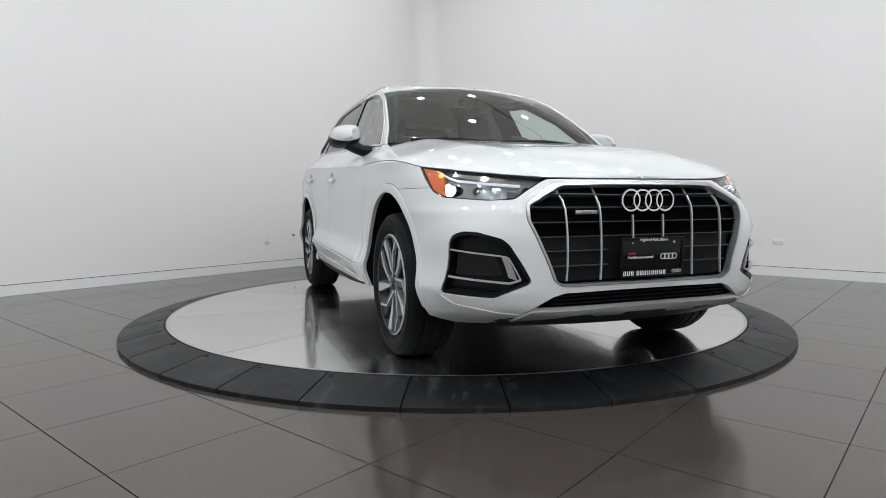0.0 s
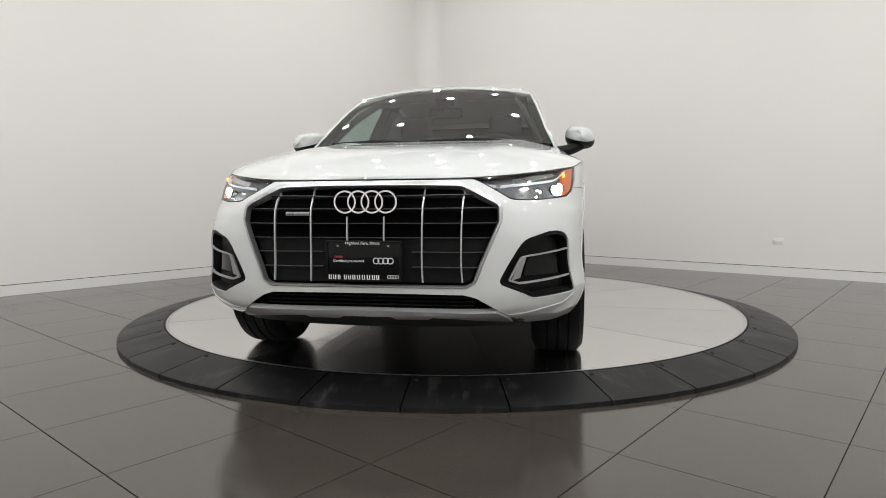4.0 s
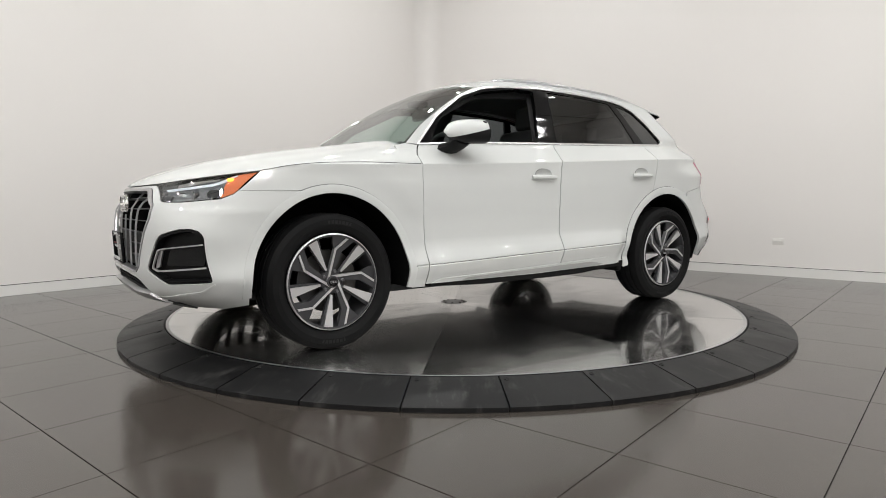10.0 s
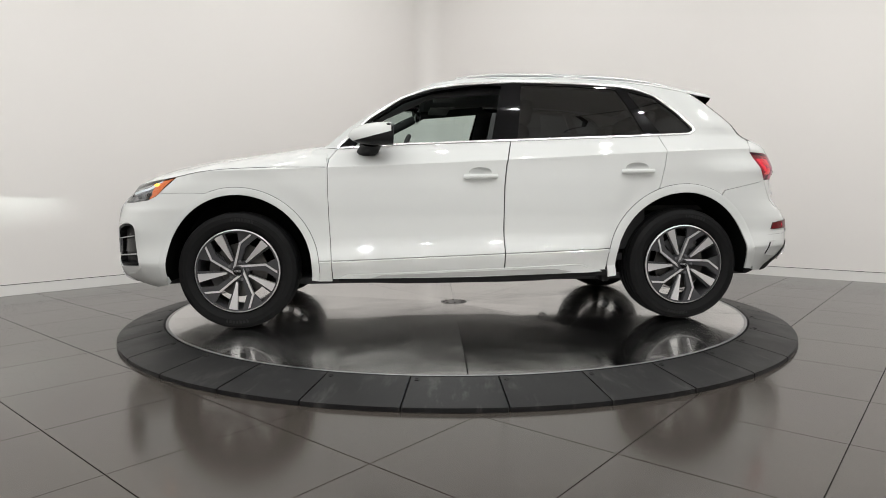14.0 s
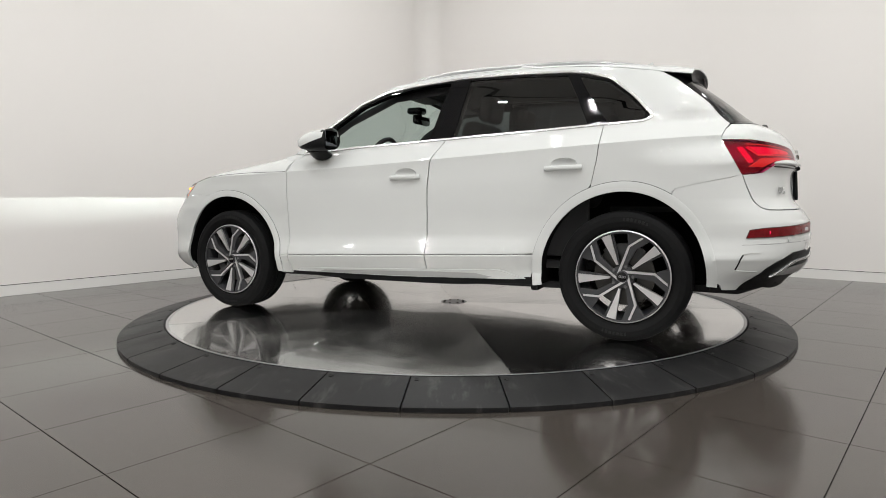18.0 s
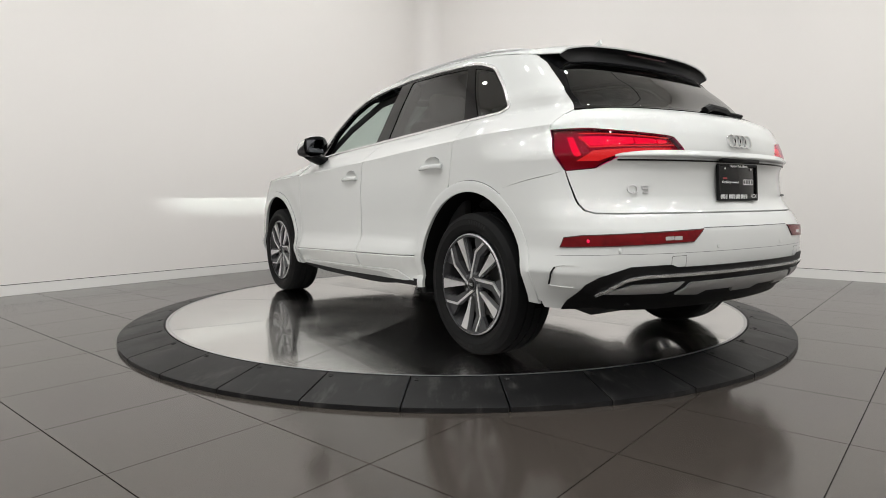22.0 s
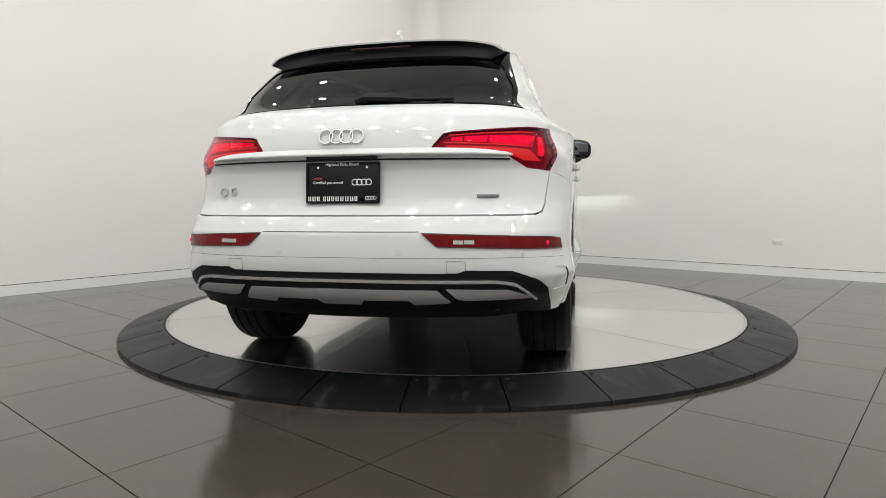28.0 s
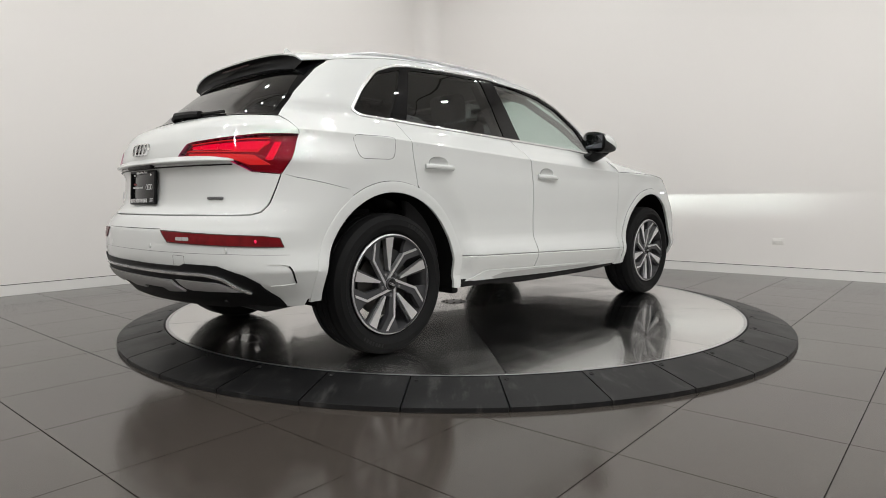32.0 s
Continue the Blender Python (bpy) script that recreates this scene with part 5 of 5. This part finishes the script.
        ribbon("bumper_slot", [rx(-1.998, 0.496), rx(-1.988, 0.480), rx(-1.962, 0.420)], B, 0.007, 0.003, BLACK, car, "black air slot", side=s, step_=0.015)
        for y, zs in ((0.252, 0.577), (0.716, 0.568)):
            p = Vector(B(*ry(y, zs)))
            bm = bmesh.new()
            turned(bm, [(0.0, -0.0025), (0.009, -0.0025), (0.010, -0.001), (0.0115, -0.001), (0.0115, 0.002)], "X", 20)
            bmesh.ops.transform(bm, matrix=Matrix.Translation((p.x, s * p.y, p.z)), verts=bm.verts[:])
            part("parking_sensor", bm, PAINT, car)
    bumper = ([ry(0, 0.717), ry(0.70, 0.716), rx(-2.11, 0.718), rx(-2.072, 0.730), rx(-2.041, 0.759), rx(-2.013, 0.813), rx(-1.981, 0.904)] + [rx(x, z) for x, z in dense([(-1.980, 0.903), (-1.929, 0.886), (-1.80, 0.861), (-1.67, 0.833)], 0.02, False)]
              + [rx(x, z) for x, z in arc(HUB_R, 0.480, 121, 180) if x < -1.5] + [rx(-1.895, 0.335), rx(-1.903, 0.309), rx(-1.967, 0.308), rx(-2.007, 0.35), rx(-2.10, 0.42), ry(0.753, 0.455), ry(0.680, 0.499), ry(0.511, 0.503), ry(0.478, 0.491), ry(0, 0.493)])
    panel("rear_bumper", both(bumper), B, PAINT, car, "white rear bumper", g=0.018, depth=0.03, gap=0.0004)
    ribbon("bumper_line", [ry(y, 0.657) for y in (-0.33, 0, 0.33)], B, 0.003, 0.0008, GREY, car, "fine joint line")
    ribbon("bumper_line", [rx(-1.99, 0.545, -1), ry(-0.72, 0.553), ry(0, 0.556), ry(0.72, 0.553), rx(-1.99, 0.545)], B, 0.0014, 0.0005, GREY, car, "fine joint line")
    low = [ry(0, 0.497), ry(0.475, 0.495), ry(0.509, 0.507), ry(0.680, 0.502), rx(-2.15, 0.458), rx(-2.10, 0.424), rx(-2.007, 0.352), rx(-1.968, 0.308), ry(0.72, 0.322), ry(0.60, 0.305), ry(0, 0.30)]
    df = new_part("rear_diffuser", car, "black lower bumper with bright strip and satin silver inserts")
    panel("panel", both(low), B, BLACK, df, off=0.006, depth=0.06, gap=0, g=0.03)
    ribbon("bright_strip", rounded([rx(-2.112, 0.384, -1), ry(-0.69, 0.450), ry(-0.62, 0.463), ry(0, 0.467), ry(0.62, 0.463), ry(0.69, 0.450), rx(-2.112, 0.384)], 0.03, closed=False), B, 0.011, 0.015, BRIGHT, df, "bright metal strip")
    for s in (1, -1):
        panel("tailpipe_trim", [ry(0.430, 0.434), ry(0.66, 0.428), rx(-2.128, 0.392), ry(0.50, 0.390), ry(0.468, 0.398)], B, SATIN, df, "satin silver tailpipe trim", side=s, off=0.012, gap=0, depth=0.01)
    panel("skid_plate", both([ry(0, 0.432), ry(0.395, 0.429), ry(0.44, 0.382), ry(0.30, 0.372), ry(0.28, 0.392), ry(0.10, 0.392), ry(0.08, 0.372), ry(0, 0.372)]), B, SATIN, df, "satin silver skid plate", off=0.014, gap=0, depth=0.02)


def build_wheels(car):
    # the rim's face, drawn once round for five arms
    def rim_parts(name):
        bm = bmesh.new()
        turned(bm, [(0.238, 0.02), (0.247, 0.022), (0.256, 0.016), (0.254, 0.0), (0.246, -0.01), (0.236, -0.03), (0.228, -0.09), (0.224, -0.17), (0.236, -0.20)], "Y", 60)
        return bm
    for x, s in ((HUB_F, 1), (HUB_R, 1), (HUB_F, -1), (HUB_R, -1)):
        M = Matrix.Translation((x, s * 0.870, HUB_Z)) @ Matrix.Diagonal((-s, s, 1, 1)) @ Matrix.Rotation(radians(WHEEL_TURN[(x > 0, s)]), 4, "Y")
        wheel = new_part("wheel", car, "alloy wheel with five bright arms and black tyre")
        def put(name, bm, mat, label="", smooth=35):
            bmesh.ops.recalc_face_normals(bm, faces=bm.faces[:])
            bmesh.ops.transform(bm, matrix=M, verts=bm.verts[:])
            if M.to_3x3().determinant() < 0:
                bmesh.ops.reverse_faces(bm, faces=bm.faces[:])
            return part(name, bm, mat, wheel, label, smooth)
        put("rim", rim_parts("rim"), ALLOY)
        bm = bmesh.new()
        turned(bm, [(0.2480, 0.0222), (0.2550, 0.0176)], "Y", 60)
        put("rim_edge", bm, SATIN, "bright machined rim edge")
        bm = bmesh.new()
        prof = [(0.244, -0.020), (0.262, 0.010), (0.280, 0.024), (0.296, 0.028), (0.300, 0.0305), (0.328, 0.0285), (0.333, 0.024), (0.352, 0.008), (0.358, -0.01)]
        for g0 in (-0.045, -0.095, -0.145):
            prof += [(0.3605, g0 + 0.006), (0.352, g0 + 0.003), (0.352, g0 - 0.003), (0.3605, g0 - 0.006)]
        prof += [(0.358, -0.185), (0.345, -0.205), (0.31, -0.222), (0.262, -0.21), (0.236, -0.19)]
        turned(bm, prof, "Y", 72)
        put("tyre", bm, RUBBER, "black road tyre", 30)
        for a0 in (1.45, -1.60):
            for k in range(7):
                bm = bmesh.new()
                m = Matrix.Rotation(-(a0 + 0.065 * (k - 3)), 4, "Y") @ Matrix.Translation((0.313, 0.0300, 0))
                box(bm, 0, 0, 0, 0.017, 0.0016, 0.014 if k % 3 else 0.010, m=m)
                put("sidewall_mark", bm, RUBBER_MARK, "raised plain mark", 0)
        q = 0.255 / 240
        def flat(name, pts, lift, drop, mat, label):
            bm = bmesh.new()
            f = lambda x, z: lift + 0.016 * (math.hypot(x, z) / 0.25) ** 2
            top = [bm.verts.new((x * q, f(x * q, z * q), z * q)) for x, z in pts]
            low = [bm.verts.new((v.co.x, v.co.y - drop, v.co.z)) for v in top]
            bm.faces.new(top)
            for i in range(len(top)):
                j = (i + 1) % len(top)
                bm.faces.new((top[i], low[i], low[j], top[j]))
            bmesh.ops.transform(bm, matrix=spin, verts=bm.verts[:])
            put(name, bm, mat, label, 20)
        for k in range(5):
            spin = Matrix.Rotation(radians(72 * k), 4, "Y")
            flat("arm", [(-37, 55), (-27, 58), (-55, 132), (-85, 216), (-108, 208), (-130, 192), (-82, 122)], 0.0045, 0.030, MACHINED, "bright machined arm")
            flat("arm_flank", [(-27, 58), (-21, 56), (-45, 134), (-72, 222), (-85, 216), (-55, 132)], -0.008, 0.02, ALLOY, "dark grey flank")
            flat("edge_line", [(-31, 6), (-19, 2), (21, 156), (90, 211), (82, 218), (11, 162)], 0.0045, 0.028, MACHINED, "bright bent edge")
            flat("dark_arm", [(-19, 2), (-6, 6), (24, 80), (48, 142), (116, 196), (90, 211), (21, 156)], 0.001, 0.03, ALLOY, "dark grey arm")
            flat("dark_web", [(11, 162), (82, 218), (60, 226), (30, 232), (2, 232), (4, 196)], -0.004, 0.02, ALLOY, "dark grey web")
            bm = bmesh.new()
            turned(bm, [(0.0, 0.006), (0.008, 0.006), (0.0105, 0.003), (0.0115, -0.02)], "Y", 6, centre=(0.0125, 0.004, 0.0555))
            bmesh.ops.transform(bm, matrix=spin, verts=bm.verts[:])
            put("wheel_bolt", bm, BOLT)
        bm = bmesh.new()
        turned(bm, [(0.0, 0.016), (0.026, 0.015), (0.031, 0.012), (0.033, 0.002), (0.060, -0.004), (0.066, -0.012), (0.066, -0.06)], "Y", 32)
        put("hub", bm, ALLOY)
        bm = bmesh.new()
        turned(bm, [(0.0, 0.0172), (0.024, 0.0165), (0.0255, 0.0155)], "Y", 28)
        cap = put("hub_cap", bm, GLOSS, "black hub cap with ring print")
        bm = bmesh.new()
        for i in range(4):
            n = 14
            ring = [[bm.verts.new(((i - 1.5) * 0.009 + q * math.cos(2 * math.pi * k / n), 0.0178, q * math.sin(2 * math.pi * k / n))) for q in (0.0066, 0.0048)] for k in range(n)]
            for k in range(n):
                a, b = ring[k], ring[(k + 1) % n]
                bm.faces.new((a[0], b[0], b[1], a[1]))
        put("ring_print", bm, SILVER, "four small rings", 0)
        bm = bmesh.new()
        turned(bm, [(0.07, -0.055), (0.165, -0.055), (0.165, -0.08), (0.07, -0.08)], "Y", 48, closed=True)
        put("brake_disc", bm, IRON, "steel brake disc")
        bm = bmesh.new()
        turn = [radians(-40 + 8 * i + (90 if x < 0 else 0)) for i in range(11)]
        sweep(bm, [(0.150 * math.cos(a), -0.062, 0.150 * math.sin(a)) for a in turn], rect(0.055, 0.031, -0.031), ups=[(math.cos(a), 0, math.sin(a)) for a in turn])
        Mk = Matrix.Translation((x, s * 0.870, HUB_Z)) @ Matrix.Diagonal((1, s, 1, 1))
        bmesh.ops.transform(bm, matrix=Mk @ Matrix.Rotation(radians(0), 4, "Y"), verts=bm.verts[:])
        part("brake_caliper", bm, GREY, wheel)


WHEEL_TURN = {(True, 1): 0, (False, 1): 5.5, (True, -1): 0, (False, -1): 24.5}


def build_mirrors(car):
    for s in (1, -1):
        mi = new_part("door_mirror", car, "door mirror with white cap and black base")
        def shell(low):
            bm = bmesh.new()
            n, rows = 24, []
            for i in range(11):
                u = i / 10
                x = 0.728 - 0.273 * u
                r = (1 - (1 - min(1, u * 1.25)) ** 2.2) ** 0.55
                ring = []
                for k in range(n):
                    a = 2 * math.pi * k / n
                    c, q = math.cos(a), math.sin(a)
                    c, q = math.copysign(abs(c) ** 0.7, c), math.copysign(abs(q) ** 0.8, q)
                    ring.append((x - 0.035 * max(0, -c) * (1 - u), s * (0.926 + 0.094 * r * c), 1.178 + 0.071 * r * q - 0.012 * c + 0.010 * u))
                rows.append([bm.verts.new(p) for p in ring])
            for a, b in zip(rows, rows[1:]):
                for k in range(n):
                    bm.faces.new((a[k], a[(k + 1) % n], b[(k + 1) % n], b[k]))
            bm.faces.new(rows[0])
            g = bm.verts[:] + bm.edges[:] + bm.faces[:]
            cut = (0.26, s * 0.10, 1.0)
            bmesh.ops.bisect_plane(bm, geom=g, plane_co=(0.55, s * 0.932, 1.180), plane_no=cut, clear_inner=not low, clear_outer=low)
            if not low:
                bmesh.ops.bisect_plane(bm, geom=bm.verts[:] + bm.edges[:] + bm.faces[:], plane_co=(0.466, 0, 0), plane_no=(-1, 0, 0), clear_outer=True)
            bmesh.ops.recalc_face_normals(bm, faces=bm.faces[:])
            return bm
        part("cap", shell(False), PAINT, mi, "white mirror cap", 60)
        part("lower_shell", shell(True), BLACK, mi, "black lower shell", 60)
        bm = bmesh.new()
        box(bm, 0.455, s * 0.932, 1.190, 0.006, 0.130, 0.098, 0.0025)
        part("mirror_glass", bm, MIRROR, mi, "mirror glass")
        bm = bmesh.new()
        box(bm, 0.480, s * 0.929, 1.188, 0.044, 0.152, 0.112, 0.021, segs=4)
        part("glass_housing", bm, BLACK, mi)
        bm = bmesh.new()
        sweep(bm, [(0.59, s * 0.93, 1.135), (0.595, s * 0.885, 1.112), (0.605, s * 0.84, 1.094), (0.62, s * 0.78, 1.086)], oval(0.066, 0.036, 12), ups=[(0, 0, 1)] * 4)
        part("arm", bm, BLACK, mi, "black mirror arm")


def build_cabin(car):
    def soft(name, cx, cy, cz, sx, sy, sz, bevel, tilt=0, mat=FABRIC, parent=None, label=""):
        bm = bmesh.new()
        box(bm, 0, 0, 0, sx, sy, sz, bevel, m=Matrix.Translation((cx, cy, cz)) @ Matrix.Rotation(radians(tilt), 4, "Y"), segs=4)
        return part(name, bm, mat, parent or car, label)
    for y in (0.37, -0.37):
        seat = new_part("front_seat", car, "black front seat with headrest")
        soft("cushion", -0.02, y, 0.68, 0.52, 0.50, 0.16, 0.06, -6, parent=seat)
        soft("backrest", -0.34, y, 1.00, 0.14, 0.48, 0.60, 0.06, -14, parent=seat)
        soft("headrest", -0.455, y, 1.385, 0.10, 0.27, 0.18, 0.045, -8, parent=seat)
        for d in (-0.06, 0.06):
            bm = bmesh.new()
            sweep(bm, [(-0.42, y + d, 1.24), (-0.45, y + d, 1.34)], oval(0.008, 0.008, 6))
            part("headrest_post", bm, CHROME, seat)
    bench = new_part("rear_bench", car, "black rear bench with three headrests")
    soft("cushion", -0.90, 0, 0.70, 0.50, 1.30, 0.16, 0.06, -5, parent=bench)
    soft("backrest", -1.22, 0, 1.00, 0.14, 1.30, 0.56, 0.06, -16, parent=bench)
    for y in (0.40, 0, -0.40):
        soft("headrest", -1.33, y, 1.33, 0.09, 0.26, 0.13, 0.04, -10, parent=bench)
    soft("dashboard", 0.72, 0, 1.00, 0.42, 1.44, 0.22, 0.09, 12, TRIM, label="black dashboard")
    soft("instrument_cowl", 0.58, 0.37, 1.105, 0.22, 0.36, 0.07, 0.03, 8, TRIM)
    soft("centre_screen", 0.54, 0.0, 1.12, 0.02, 0.26, 0.15, 0.008, -10, GLOSS, label="black centre screen")
    soft("centre_console", 0.12, 0, 0.68, 0.85, 0.22, 0.24, 0.05, 4, TRIM)
    soft("cabin_floor", -0.2, 0, 0.40, 2.1, 1.5, 0.05, 0.01, 0, TRIM)
    soft("firewall", 0.92, 0, 0.72, 0.04, 1.5, 0.62, 0.01, 0, TRIM)
    soft("load_floor", -1.68, 0, 0.72, 0.82, 1.1, 0.05, 0.01, 0, TRIM)
    for s in (1, -1):
        for x0, x1, zt in ((0.80, -0.22, 1.10), (-0.25, -1.20, 1.15)):
            bm = bmesh.new()
            box(bm, (x0 + x1) / 2, s * 0.745, (zt + 0.45) / 2, x0 - x1, 0.05, zt - 0.45, 0.02)
            part("door_lining", bm, TRIM, car, "black door lining")
        bm = bmesh.new()
        sweep(bm, [(-0.26, s * 0.68, 1.15), (-0.33, s * 0.520, 1.530)], oval(0.06, 0.03, 8), ups=[(0, s, 0)] * 2)
        part("pillar_lining", bm, TRIM, car)
        bm = bmesh.new()
        sweep(bm, [(0.80, s * 0.70, 1.12), (0.53, s * 0.59, 1.33), (0.2, s * 0.505, 1.49), (-0.3, s * 0.49, 1.53)], oval(0.032, 0.016, 8), ups=[(0, s, 0.4)] * 4)
        part("pillar_lining", bm, TRIM, car)
    sw = new_part("steering_wheel", car, "black steering wheel")
    bm = bmesh.new()
    pts = [(0, 0.185 * math.cos(a), 0.185 * math.sin(a)) for a in (2 * math.pi * k / 28 for k in range(28))]
    sweep(bm, pts, oval(0.016, 0.016, 8), True, [(1, 0, 0)] * 28)
    box(bm, 0, 0, 0, 0.05, 0.15, 0.12, 0.03)
    box(bm, 0, 0, 0, 0.02, 0.36, 0.03, 0.008)
    bmesh.ops.transform(bm, matrix=Matrix.Translation((0.42, 0.37, 1.06)) @ Matrix.Rotation(radians(-25), 4, "Y"), verts=bm.verts[:])
    part("steering_rim", bm, TRIM, sw)
    iv = new_part("inside_mirror", car, "black inside mirror")
    bm = bmesh.new()
    box(bm, 0.27, 0, 1.40, 0.04, 0.24, 0.07, 0.018)
    sweep(bm, [(0.28, 0, 1.41), (0.30, 0, 1.48)], oval(0.02, 0.02, 8))
    box(bm, 0.31, 0, 1.475, 0.12, 0.12, 0.05, 0.018)
    part("mirror_body", bm, GLOSS, iv)
    for s in (1, -1):
        bm = bmesh.new()
        box(bm, 0.08, s * 0.32, 1.500, 0.16, 0.34, 0.018, 0.008, m=Matrix.Rotation(radians(0), 4, "Y"))
        part("sun_visor", bm, BEIGE, car, "folded grey sun visor")
    # front wipers
    for y0, y1 in ((0.55, -0.05), (-0.05, -0.62)):
        bm = bmesh.new()
        sweep(bm, [(0.965 - 0.09 * y0 * y0, y0, 1.128), (0.955 - 0.03 * (y0 + y1) ** 2, (y0 + y1) / 2, 1.146), (0.955 - 0.09 * y1 * y1, y1, 1.136)], oval(0.010, 0.010, 6))
        part("front_wiper", bm, BLACK, car, "black front wiper")


def build_car():
    car = tagged(new("suv"), "white five-door SUV with black grille, standing on the turntable", "car")
    build_body(car)
    build_wheels(car)
    build_mirrors(car)
    build_cabin(car)
    return car


SOCKETS = [(0.822, WALL_Y, 0.381, 0, 0.085, 0.125, "upright white wall socket above the skirting"), (WALL_X, -1.43, 0.382, -90, 0.115, 0.07, "white double wall socket above the skirting")]
HOOK = (1.209, WALL_Y, 0.42, 0, 0, 0)
build_room()
build_lights()
build_sockets()
suv = build_car()
disc = build_turntable()
ring = build_ramp()
build_floor()

# heading of the car's nose, in degrees, second by second
HEADING = [-68.546, -76.145, -83.729, -91.3, -98.86, -106.41, -113.952, -121.488, -129.02, -136.55, -144.079, -151.61, -159.144, -166.683, -174.228, -181.782, -189.345, -196.922, -204.512, -212.118, -219.742, -227.385, -235.049, -242.737, -250.449, -258.187, -265.954, -273.751, -281.58, -289.443, -297.342, -305.278, -313.253]


def motions():
    """The disc turns steadily and carries the car with it."""
    shift = Vector((0.0026, -0.0082, 0.0735))
    rows, disc_rows = [], []
    for t, a in enumerate(HEADING):
        turn = Matrix.Rotation(radians(a), 4, "Z")
        rows.append((t, turn @ Matrix.Translation(shift)))
        disc_rows.append((t, turn))
    walk(suv, rows)
    walk(disc, disc_rows)


motions()
